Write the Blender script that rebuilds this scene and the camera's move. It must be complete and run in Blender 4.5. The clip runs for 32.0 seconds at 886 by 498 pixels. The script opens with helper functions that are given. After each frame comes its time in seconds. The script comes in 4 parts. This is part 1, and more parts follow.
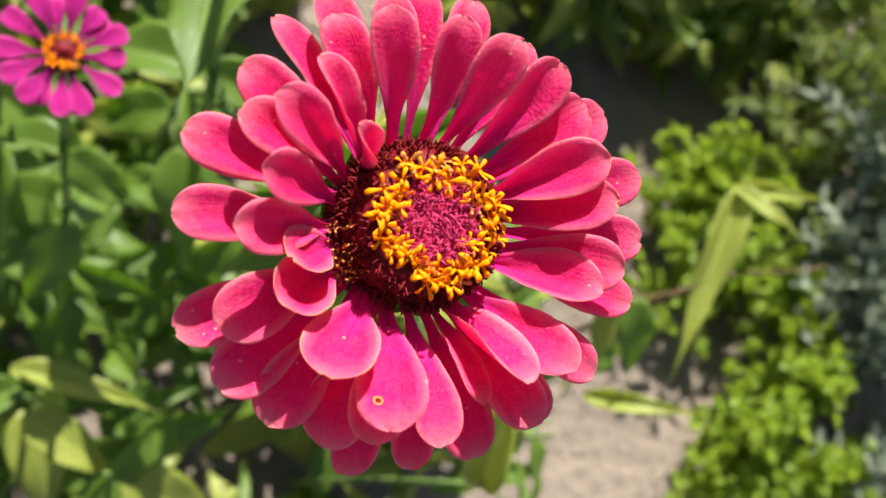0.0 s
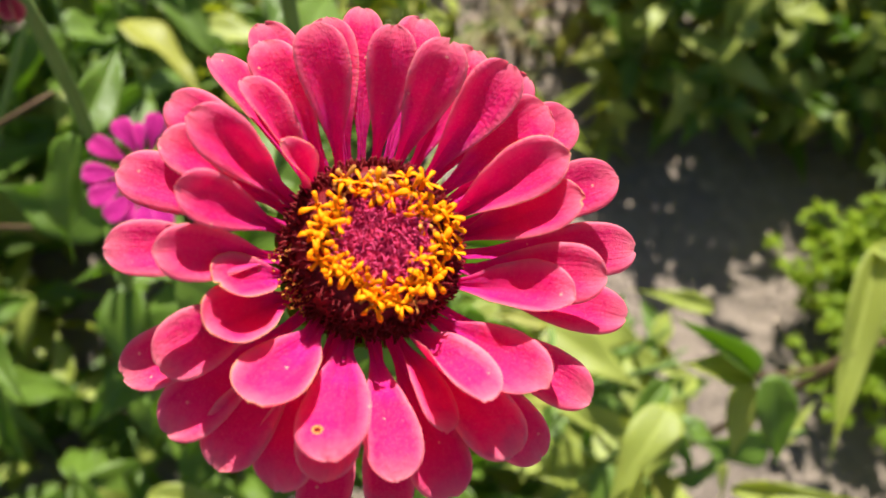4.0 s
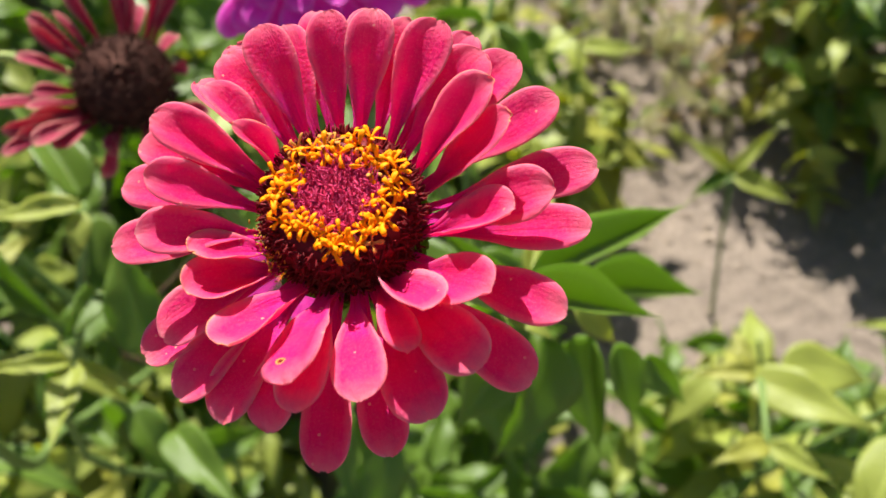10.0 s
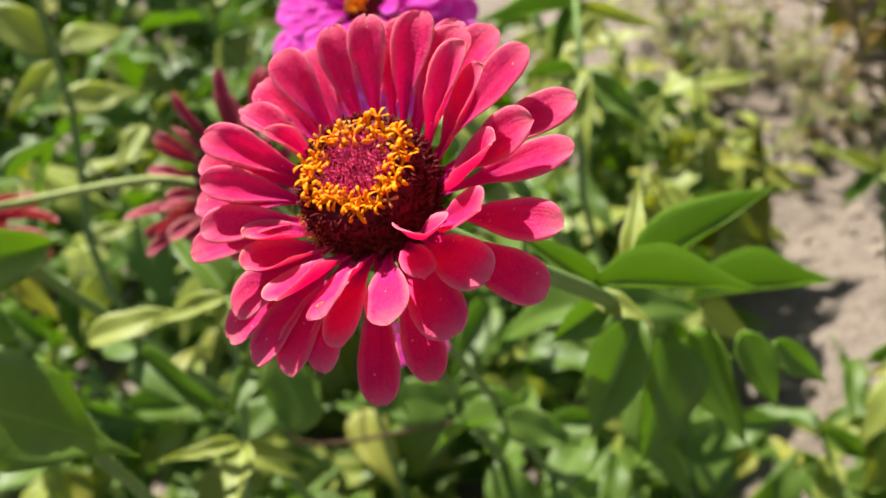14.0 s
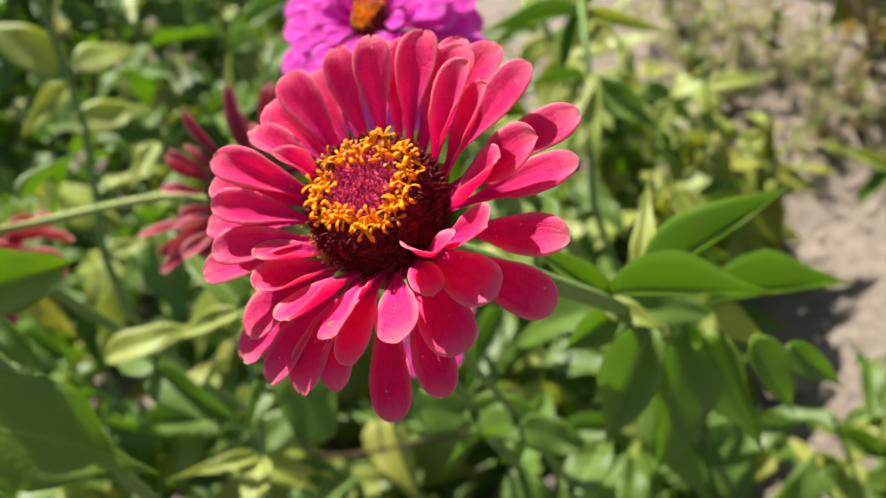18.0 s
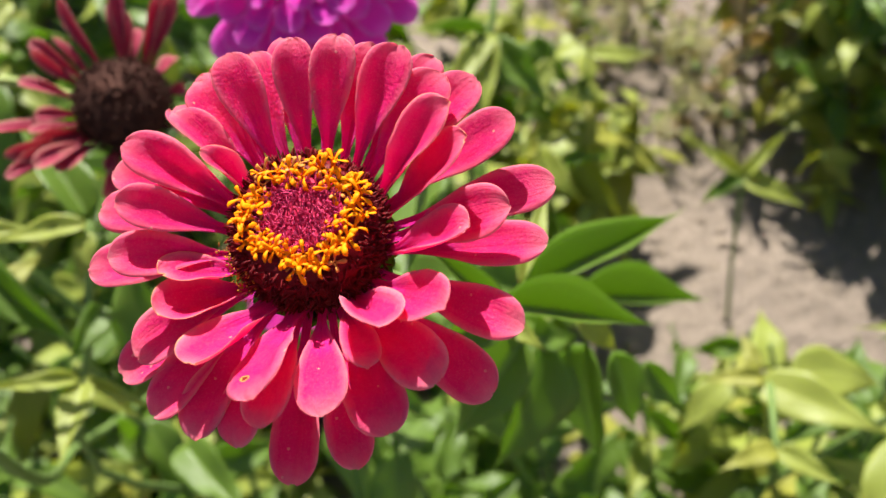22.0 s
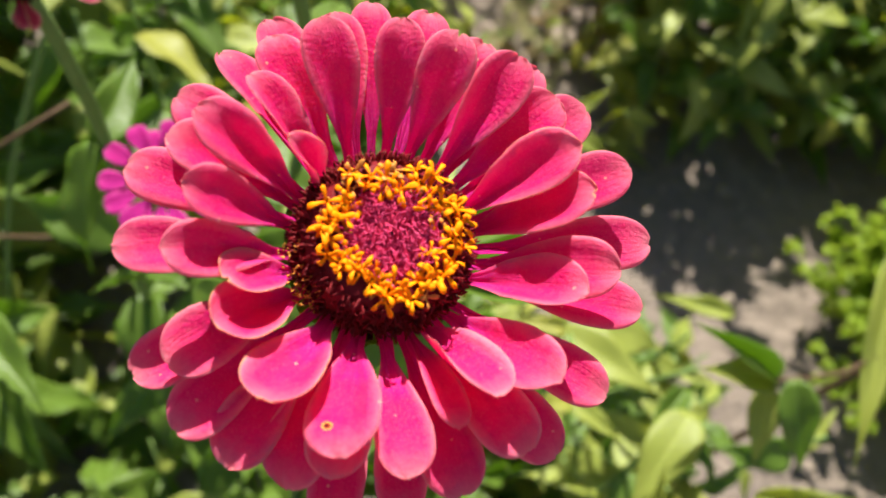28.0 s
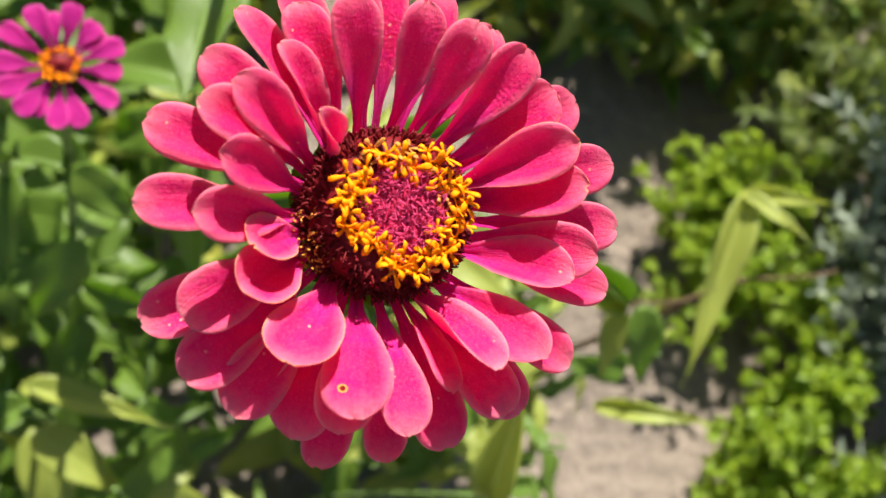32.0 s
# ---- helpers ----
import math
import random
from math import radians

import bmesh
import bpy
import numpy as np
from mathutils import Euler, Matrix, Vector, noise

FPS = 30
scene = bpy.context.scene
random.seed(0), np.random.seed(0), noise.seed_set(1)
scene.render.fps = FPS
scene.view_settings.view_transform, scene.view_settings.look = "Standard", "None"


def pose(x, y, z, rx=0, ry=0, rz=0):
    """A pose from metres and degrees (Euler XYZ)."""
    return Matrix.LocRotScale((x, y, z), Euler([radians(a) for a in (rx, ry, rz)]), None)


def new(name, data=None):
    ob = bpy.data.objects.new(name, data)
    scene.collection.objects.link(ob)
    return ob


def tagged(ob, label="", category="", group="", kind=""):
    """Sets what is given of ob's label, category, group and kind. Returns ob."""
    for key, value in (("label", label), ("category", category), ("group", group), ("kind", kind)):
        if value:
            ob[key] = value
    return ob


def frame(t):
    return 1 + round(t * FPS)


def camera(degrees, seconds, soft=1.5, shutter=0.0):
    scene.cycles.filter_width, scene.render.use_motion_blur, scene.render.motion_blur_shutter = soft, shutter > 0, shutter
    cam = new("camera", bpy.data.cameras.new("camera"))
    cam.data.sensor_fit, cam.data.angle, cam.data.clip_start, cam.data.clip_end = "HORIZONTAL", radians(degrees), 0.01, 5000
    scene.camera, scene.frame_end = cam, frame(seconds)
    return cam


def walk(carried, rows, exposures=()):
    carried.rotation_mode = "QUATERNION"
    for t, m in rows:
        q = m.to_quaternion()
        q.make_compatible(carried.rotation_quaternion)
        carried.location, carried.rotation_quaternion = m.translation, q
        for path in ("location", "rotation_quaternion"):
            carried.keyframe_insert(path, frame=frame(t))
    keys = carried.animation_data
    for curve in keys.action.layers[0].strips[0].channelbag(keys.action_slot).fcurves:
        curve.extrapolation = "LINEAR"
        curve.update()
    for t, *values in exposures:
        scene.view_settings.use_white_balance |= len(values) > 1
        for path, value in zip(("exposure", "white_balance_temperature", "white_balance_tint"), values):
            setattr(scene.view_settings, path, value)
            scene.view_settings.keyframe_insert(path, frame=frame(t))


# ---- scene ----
cam = camera(53.3, 32.0)
cam.data.dof.use_dof = True
cam.data.dof.focus_distance = 0.142
cam.data.dof.aperture_fstop = 19.0
PATH = [
    (0.00, 0.0000, 0.0000, 1.1199, 20.00, -20.00, -0.00),
    (0.50, 0.0091, -0.0045, 1.1197, 21.55, -18.36, -0.63),
    (1.00, 0.0110, -0.0048, 1.1211, 22.39, -17.03, -0.78),
    (1.50, 0.0158, -0.0074, 1.1204, 23.56, -15.51, -1.08),
    (2.00, 0.0184, -0.0133, 1.1173, 25.01, -14.15, -1.24),
    (2.50, 0.0168, -0.0086, 1.1185, 25.55, -13.01, -1.02),
    (3.00, 0.0262, -0.0132, 1.1155, 26.76, -11.40, -0.94),
    (3.50, 0.0270, -0.0129, 1.1131, 27.51, -10.17, -0.97),
    (4.00, 0.0318, -0.0102, 1.1131, 28.04, -8.58, -0.91),
    (4.50, 0.0333, -0.0116, 1.1103, 28.77, -7.09, -0.79),
    (6.50, 0.0445, -0.0143, 1.1028, 31.07, -0.94, -0.51),
    (7.00, 0.0414, -0.0169, 1.0994, 31.77, 0.38, -0.44),
    (7.50, 0.0496, -0.0199, 1.0972, 32.58, 2.09, -0.57),
    (8.00, 0.0516, -0.0174, 1.0992, 32.86, 3.21, -0.47),
    (8.50, 0.0603, -0.0212, 1.0997, 33.63, 5.02, -0.77),
    (9.00, 0.0639, -0.0280, 1.1006, 34.33, 6.48, -1.07),
    (9.50, 0.0687, -0.0326, 1.1034, 35.00, 8.04, -1.23),
    (10.00, 0.0711, -0.0374, 1.1049, 35.83, 9.71, -1.62),
    (10.50, 0.0810, -0.0394, 1.1075, 36.44, 11.63, -1.81),
    (11.00, 0.0795, -0.0436, 1.1055, 37.27, 13.28, -2.04),
    (11.50, 0.0877, -0.0452, 1.1062, 37.95, 15.67, -2.10),
    (12.00, 0.0838, -0.0506, 1.1040, 38.81, 17.39, -2.19),
    (12.50, 0.0842, -0.0557, 1.1015, 39.64, 19.40, -2.40),
    (13.00, 0.0870, -0.0560, 1.1024, 40.08, 21.27, -2.65),
    (13.50, 0.0882, -0.0588, 1.1024, 40.53, 22.91, -2.95),
    (14.00, 0.0930, -0.0687, 1.0973, 41.37, 24.73, -3.13),
    (14.50, 0.0953, -0.0687, 1.0992, 41.67, 26.48, -3.65),
    (15.00, 0.1019, -0.0766, 1.0989, 42.43, 28.22, -4.01),
    (15.50, 0.1112, -0.0815, 1.1006, 42.95, 29.84, -4.18),
    (16.00, 0.1186, -0.0876, 1.1012, 43.55, 31.42, -4.43),
    (16.22, 0.1210, -0.0895, 1.1014, 43.74, 31.93, -4.51),
    (16.43, 0.1186, -0.0876, 1.1012, 43.55, 31.42, -4.43),
    (16.93, 0.1112, -0.0815, 1.1006, 42.95, 29.84, -4.18),
    (17.43, 0.1019, -0.0766, 1.0989, 42.43, 28.22, -4.01),
    (17.93, 0.0953, -0.0687, 1.0992, 41.67, 26.48, -3.65),
    (18.43, 0.0930, -0.0687, 1.0973, 41.37, 24.73, -3.13),
    (18.93, 0.0882, -0.0588, 1.1024, 40.53, 22.91, -2.95),
    (19.43, 0.0870, -0.0560, 1.1024, 40.08, 21.27, -2.65),
    (19.93, 0.0842, -0.0557, 1.1015, 39.64, 19.40, -2.40),
    (20.43, 0.0838, -0.0506, 1.1040, 38.81, 17.39, -2.19),
    (20.93, 0.0877, -0.0452, 1.1062, 37.95, 15.67, -2.10),
    (21.43, 0.0795, -0.0436, 1.1055, 37.27, 13.28, -2.04),
    (21.93, 0.0810, -0.0394, 1.1075, 36.44, 11.63, -1.81),
    (22.43, 0.0711, -0.0374, 1.1049, 35.83, 9.71, -1.62),
    (22.93, 0.0687, -0.0326, 1.1034, 35.00, 8.04, -1.23),
    (23.43, 0.0639, -0.0280, 1.1006, 34.33, 6.48, -1.07),
    (23.93, 0.0603, -0.0212, 1.0997, 33.63, 5.02, -0.77),
    (24.43, 0.0516, -0.0174, 1.0992, 32.86, 3.21, -0.47),
    (24.93, 0.0496, -0.0199, 1.0972, 32.58, 2.09, -0.57),
    (25.43, 0.0414, -0.0169, 1.0994, 31.77, 0.38, -0.44),
    (25.93, 0.0445, -0.0143, 1.1028, 31.07, -0.94, -0.51),
    (27.93, 0.0333, -0.0116, 1.1103, 28.77, -7.09, -0.79),
    (28.43, 0.0318, -0.0102, 1.1131, 28.04, -8.58, -0.91),
    (28.93, 0.0270, -0.0129, 1.1131, 27.51, -10.17, -0.97),
    (29.43, 0.0262, -0.0132, 1.1155, 26.76, -11.40, -0.94),
    (29.93, 0.0168, -0.0086, 1.1185, 25.55, -13.01, -1.02),
    (30.43, 0.0184, -0.0133, 1.1173, 25.01, -14.15, -1.24),
    (30.93, 0.0158, -0.0074, 1.1204, 23.56, -15.51, -1.08),
    (31.43, 0.0110, -0.0048, 1.1211, 22.39, -17.03, -0.78),
    (31.93, 0.0091, -0.0045, 1.1197, 21.55, -18.36, -0.63),
    (32.00, 0.0079, -0.0038, 1.1197, 21.34, -18.59, -0.54),
]
walk(cam, [(t, pose(x, y, z, rx, ry, rz)) for t, x, y, z, rx, ry, rz in PATH])

# ---- light: high afternoon sun behind the flower, clear sky ----
SUN_DIR = Vector((-0.02, 0.675, 0.737)).normalized()
world = bpy.data.worlds.new("sky")
scene.world = world
world.use_nodes = True
wn = world.node_tree.nodes
sky = wn.new("ShaderNodeTexSky")
sky.sky_type, sky.sun_disc = "NISHITA", False
sky.sun_elevation = math.asin(SUN_DIR.z)
sky.sun_rotation = math.atan2(SUN_DIR.x, SUN_DIR.y)
wn["Background"].inputs["Strength"].default_value = 0.053
world.node_tree.links.new(sky.outputs[0], wn["Background"].inputs["Color"])
sun = new("sun", bpy.data.lights.new("sun", "SUN"))
sun.data.energy, sun.data.angle, sun.data.color = 5.0, radians(0.53), (1.0, 0.955, 0.88)
sun.matrix_world = Matrix.Translation((0, 3, 4)) @ SUN_DIR.to_track_quat("Z", "Y").to_matrix().to_4x4()
scene.view_settings.exposure = 1.22


# ---- materials ----
class Nodes:
    """A small wrapper to write node materials in few lines."""

    def __init__(self, name):
        self.mat = bpy.data.materials.new(name)
        self.mat.use_nodes = True
        self.tree = self.mat.node_tree
        self.bsdf = self.tree.nodes["Principled BSDF"]
        self.out = self.tree.nodes["Material Output"]

    def add(self, kind, **inputs):
        n = self.tree.nodes.new("ShaderNode" + kind)
        for k, v in inputs.items():
            self.put(n, k.replace("_", " "), v)
        return n

    def put(self, node, key, value):
        sock = node.inputs[key]
        if isinstance(value, bpy.types.NodeSocket):
            self.tree.links.new(value, sock)
        else:
            sock.default_value = (*value, 1) if sock.type == "RGBA" and len(value) == 3 else value

    def ramp(self, fac, stops):
        n = self.add("ValToRGB", Fac=fac)
        e = n.color_ramp.elements
        while len(e) < len(stops):
            e.new(0.5)
        for el, (p, c) in zip(e, stops):
            el.position, el.color = p, (*c, 1)
        return n.outputs[0]

    def mix(self, fac, a, b, blend="MIX"):
        n = self.tree.nodes.new("ShaderNodeMix")
        n.data_type, n.blend_type = "RGBA", blend
        for i, v in ((0, fac), (6, a), (7, b)):
            if isinstance(v, bpy.types.NodeSocket):
                self.tree.links.new(v, n.inputs[i])
            else:
                n.inputs[i].default_value = v if i == 0 else (*v, 1)
        return n.outputs[2]

    def noise(self, scale, detail=3.0, rough=0.55, vector=None):
        n = self.add("TexNoise", Scale=scale, Detail=detail, Roughness=rough)
        self.put(n, "Vector", vector if vector else self.obj())
        return n.outputs[0]

    def obj(self):
        return self.add("TexCoord").outputs["Object"]

    def uv(self):
        return self.add("TexCoord").outputs["UV"]

    def rand(self):
        return self.add("ObjectInfo").outputs["Random"]

    def scaled(self, vec, sx, sy, sz=1.0):
        n = self.add("Mapping", Vector=vec)
        n.inputs["Scale"].default_value = (sx, sy, sz)
        return n.outputs[0]

    def math(self, op, a, b=0.5):
        n = self.tree.nodes.new("ShaderNodeMath")
        n.operation = op
        for i, v in ((0, a), (1, b)):
            if isinstance(v, bpy.types.NodeSocket):
                self.tree.links.new(v, n.inputs[i])
            else:
                n.inputs[i].default_value = v
        return n.outputs[0]

    def bump(self, height, strength, distance):
        n = self.add("Bump", Height=height, Strength=strength, Distance=distance)
        self.put(self.bsdf, "Normal", n.outputs[0])
        return n.outputs[0]

    def leafy(self, colour, back, share, rough=0.5, normal=None):
        """Thin tissue: a principled face and light that comes through."""
        self.put(self.bsdf, "Base Color", colour)
        self.put(self.bsdf, "Roughness", rough)
        tr = self.add("BsdfTranslucent", Color=back)
        if normal:
            self.put(tr, "Normal", normal)
        m = self.add("MixShader", Fac=share)
        self.tree.links.new(self.bsdf.outputs[0], m.inputs[1])
        self.tree.links.new(tr.outputs[0], m.inputs[2])
        self.tree.links.new(m.outputs[0], self.out.inputs[0])
        return self.mat


def petal_material(name, tip, mid, claw, edge, through_colour, share=0.30, hem=(0.98, 0.58, 0.45), hem_share=0.25, spot=None):
    """Velvety petal: magenta claw, deeper middle, a pale downy margin, faint lengthwise veins, a thin hem and grains of pollen."""
    m = Nodes(name)
    deep = (mid[0] * 0.80, mid[1] * 0.4, mid[2] * 0.85)
    uv = m.uv()
    sep = m.add("SeparateXYZ", Vector=uv)
    u, v = sep.outputs[0], sep.outputs[1]
    wander = m.math("ADD", u, m.math("MULTIPLY", m.math("SUBTRACT", m.noise(160.0, 4.0, 0.65), 0.5), 0.40))
    along = m.ramp(wander, [(0.0, claw), (0.36, claw), (0.60, mid), (0.80, mid), (1.0, tip)])
    streak = m.noise(1.0, 4.0, 0.65, m.scaled(uv, 2.4, 46.0))
    col = m.mix(m.math("MULTIPLY", m.math("SUBTRACT", streak, 0.42), 1.1), along, deep)
    blotch = m.ramp(m.noise(380.0, 6.0, 0.75), [(0.38, (0, 0, 0)), (0.70, (1, 1, 1))])
    col = m.mix(m.math("MULTIPLY", blotch, 0.38), col, tip)
    dusk = m.ramp(m.noise(210.0, 5.0, 0.7), [(0.42, (0, 0, 0)), (0.68, (1, 1, 1))])
    col = m.mix(m.math("MULTIPLY", dusk, 0.45), col, deep)
    vein = m.noise(1.0, 2.0, 0.5, m.scaled(uv, 0.7, 17.0))
    col = m.mix(m.ramp(vein, [(0.54, (0, 0, 0)), (0.66, (0.35, 0.35, 0.35))]), col, deep)
    down = m.ramp(m.noise(2600.0, 3.0, 0.8), [(0.50, (0, 0, 0)), (0.72, (1, 1, 1))])
    col = m.mix(m.math("MULTIPLY", down, 0.38), col, edge)
    side = m.math("ABSOLUTE", m.math("MULTIPLY", m.math("SUBTRACT", v, 0.5), 2.0))
    ragged = m.math("MULTIPLY", m.math("SUBTRACT", m.noise(700.0, 4.0, 0.65), 0.5), 0.45)
    outer = m.math("MAXIMUM", m.math("POWER", side, 2.6), m.math("POWER", u, 8.0))
    rim = m.ramp(m.math("ADD", outer, ragged), [(0.30, (0, 0, 0)), (0.70, (0.45, 0.45, 0.45)), (1.0, (1, 1, 1))])
    blade = m.ramp(u, [(0.28, (0, 0, 0)), (0.58, (1, 1, 1))])
    margin = m.math("MULTIPLY", m.math("MULTIPLY", rim, blade), 0.92)
    col = m.mix(margin, col, edge)
    thin = m.ramp(m.math("MAXIMUM", m.math("POWER", side, 22.0), m.math("POWER", u, 90.0)), [(0.45, (0, 0, 0)), (0.75, (1, 1, 1))])
    col = m.mix(m.math("MULTIPLY", m.math("MULTIPLY", thin, u), hem_share), col, hem)
    col = m.mix(m.math("MULTIPLY", m.rand(), 0.25), col, deep)
    grain = m.add("TexVoronoi", Scale=620.0, Vector=m.obj())
    bright = m.add("SeparateColor", Color=grain.outputs["Color"])
    dot = m.math("MULTIPLY", m.math("LESS_THAN", grain.outputs["Distance"], 0.15), m.math("GREATER_THAN", bright.outputs[0], 0.88))
    col = m.mix(m.math("MULTIPLY", dot, 0.75), col, (0.95, 0.62, 0.45))
    if spot:
        du = m.math("MULTIPLY", m.math("SUBTRACT", u, spot[0]), 2.7)
        away = m.math("SQRT", m.math("ADD", m.math("MULTIPLY", du, du), m.math("POWER", m.math("SUBTRACT", v, spot[1]), 2.0)))
        col = m.mix(m.math("LESS_THAN", away, 0.075), col, (0.75, 0.42, 0.10))
        col = m.mix(m.math("LESS_THAN", away, 0.045), col, (0.10, 0.015, 0.01))
    h = m.math("ADD", m.math("MULTIPLY", streak, 0.45), m.math("MULTIPLY", m.noise(1500.0, 3.0), 0.55))
    h = m.math("ADD", h, m.math("MULTIPLY", m.noise(230.0, 3.0), 0.35))
    m.bump(m.math("ADD", h, m.math("MULTIPLY", vein, 0.45)), 0.6, 0.0011)
    m.bsdf.inputs["Sheen Weight"].default_value = 0.08
    m.bsdf.inputs["Sheen Roughness"].default_value = 0.35
    m.bsdf.inputs["Sheen Tint"].default_value = (1.0, 0.5, 0.68, 1)
    m.bsdf.inputs["Specular IOR Level"].default_value = 0.16
    back = m.mix(margin, m.mix(m.math("MULTIPLY", dusk, 0.35), through_colour, deep), edge)
    return m.leafy(col, back, share, 0.55)


def leaf_material(name, dark, light, back, share=0.35, rough=0.45):
    m = Nodes(name)
    uv = m.uv()
    sep = m.add("SeparateXYZ", Vector=uv)
    u, v = sep.outputs[0], sep.outputs[1]
    side = m.math("ABSOLUTE", m.math("MULTIPLY", m.math("SUBTRACT", v, 0.5), 2.0))
    col = m.mix(m.noise(60.0, 4.0), dark, light)
    col = m.mix(m.math("MULTIPLY", m.rand(), 0.6), col, light)
    vein = m.ramp(side, [(0.0, (1, 1, 1)), (0.07, (0, 0, 0))])
    net = m.add("TexVoronoi", Scale=1.0, Vector=m.scaled(uv, 26.0, 14.0))
    net.feature = "DISTANCE_TO_EDGE"
    col = m.mix(m.math("MULTIPLY", vein, 0.45), col, tuple(min(1, c * 1.9 + 0.03) for c in light))
    spots = m.ramp(m.noise(34.0, 5.0, 0.65), [(0.64, (0, 0, 0)), (0.72, (1, 1, 1))])
    col = m.mix(m.math("MULTIPLY", spots, 0.35), col, (0.25, 0.20, 0.07))
    m.bump(m.math("ADD", net.outputs[0], m.math("MULTIPLY", vein, -0.4)), 0.22, 0.002)
    return m.leafy(col, back, share, rough)


def plain_material(name, a, b, scale, rough=0.6, bump=0.3, dist=0.001, per_island=False, gloss=0.12):
    m = Nodes(name)
    col = m.mix(m.noise(scale, 4.0), a, b)
    if per_island:
        col = m.mix(m.math("MULTIPLY", m.add("NewGeometry").outputs["Random Per Island"], 0.7), col, b)
    m.put(m.bsdf, "Base Color", col)
    m.put(m.bsdf, "Roughness", rough)
    m.bump(m.noise(scale * 4.0, 3.0), bump, dist)
    m.bsdf.inputs["Specular IOR Level"].default_value = gloss
    return m.mat


CRIMSON = ((0.93, 0.100, 0.250), (0.90, 0.010, 0.212), (0.86, 0.006, 0.52), (0.97, 0.35, 0.41), (0.99, 0.019, 0.31), 0.50)
PETAL = petal_material("zinnia_petal", *CRIMSON)
PETAL_HEMMED = petal_material("yellow_hemmed_petal", *CRIMSON, hem=(0.95, 0.66, 0.22), hem_share=1.0)
PETAL_HOLED = petal_material("holed_petal", *CRIMSON, spot=(0.84, 0.70))
PETAL_MAGENTA = petal_material("magenta_petal", (0.98, 0.16, 0.76), (0.95, 0.07, 0.68), (0.76, 0.03, 0.55), (0.98, 0.32, 0.82), (0.98, 0.10, 0.72), 0.56, hem_share=0.0)
PETAL_PINK = petal_material("pink_petal", (0.80, 0.05, 0.38), (0.62, 0.02, 0.30), (0.30, 0.01, 0.16), (0.85, 0.12, 0.46), (0.80, 0.03, 0.36), 0.45, hem_share=0.0)
PETAL_DRY = petal_material("withered_petal", (0.62, 0.15, 0.19), (0.46, 0.04, 0.10), (0.30, 0.03, 0.08), (0.72, 0.36, 0.30), (0.6, 0.06, 0.11), 0.45)
FLORET = plain_material("orange_floret", (0.97, 0.37, 0.004), (0.90, 0.21, 0.001), 700.0, 0.5, 0.3, 0.0003, True, gloss=0.06)
FLORET_OLD = plain_material("faded_floret", (0.36, 0.10, 0.012), (0.70, 0.32, 0.07), 900.0, 0.6, 0.2, 0.0002, True, gloss=0.08)
CHAFF = plain_material("maroon_chaff", (0.055, 0.004, 0.006), (0.19, 0.010, 0.013), 500.0, 0.5, 0.5, 0.0004, True)
THREAD = plain_material("pink_thread", (0.36, 0.006, 0.055), (0.72, 0.075, 0.20), 500.0, 0.5, 0.2, 0.0002, True)
CONE_BROWN = plain_material("brown_cone", (0.018, 0.006, 0.005), (0.065, 0.024, 0.015), 400.0, 0.8, 0.6, 0.0008, True)
LEAF = leaf_material("zinnia_leaf", (0.062, 0.124, 0.014), (0.165, 0.250, 0.034), (0.36, 0.53, 0.042), 0.50, 0.46)
LEAF_PALE = leaf_material("pale_leaf", (0.22, 0.28, 0.040), (0.40, 0.44, 0.10), (0.62, 0.66, 0.09), 0.52, 0.45)
LEAF_YELLOW = leaf_material("yellowing_leaf", (0.26, 0.28, 0.04), (0.42, 0.41, 0.07), (0.52, 0.54, 0.09), 0.5, 0.5)
LEAF_DRY = leaf_material("dry_leaf", (0.28, 0.20, 0.10), (0.54, 0.44, 0.24), (0.62, 0.50, 0.24), 0.60, 0.8)
STEM = plain_material("green_stem", (0.10, 0.17, 0.04), (0.17, 0.24, 0.07), 120.0, 0.5, 0.3, 0.0005)
STEM_PALE = plain_material("pale_stem", (0.20, 0.26, 0.06), (0.32, 0.36, 0.11), 120.0, 0.5, 0.3, 0.0005)
STEM_BROWN = plain_material("brown_stem", (0.075, 0.045, 0.026), (0.15, 0.095, 0.052), 120.0, 0.7, 0.4, 0.0006)
PARSLEY = leaf_material("parsley_leaf", (0.13, 0.22, 0.015), (0.28, 0.38, 0.040), (0.50, 0.64, 0.05), 0.52, 0.45)
SILVER = leaf_material("silvery_leaf", (0.17, 0.21, 0.14), (0.29, 0.33, 0.24), (0.25, 0.3, 0.18), 0.2, 0.7)
FEATHER = leaf_material("feathery_leaf", (0.10, 0.15, 0.035), (0.20, 0.25, 0.07), (0.32, 0.40, 0.07), 0.5, 0.6)
DRY_GRASS = leaf_material("dry_grass", (0.36, 0.36, 0.17), (0.50, 0.47, 0.25), (0.52, 0.50, 0.24), 0.5, 0.8)
CRUMB = plain_material("pollen_crumb", (0.45, 0.16, 0.02), (0.75, 0.36, 0.06), 900.0, 0.7, 0.3, 0.0002, True)
DISC = plain_material("crimson_disc", (0.34, 0.006, 0.035), (0.50, 0.02, 0.08), 500.0, 0.6, 0.4, 0.0004)


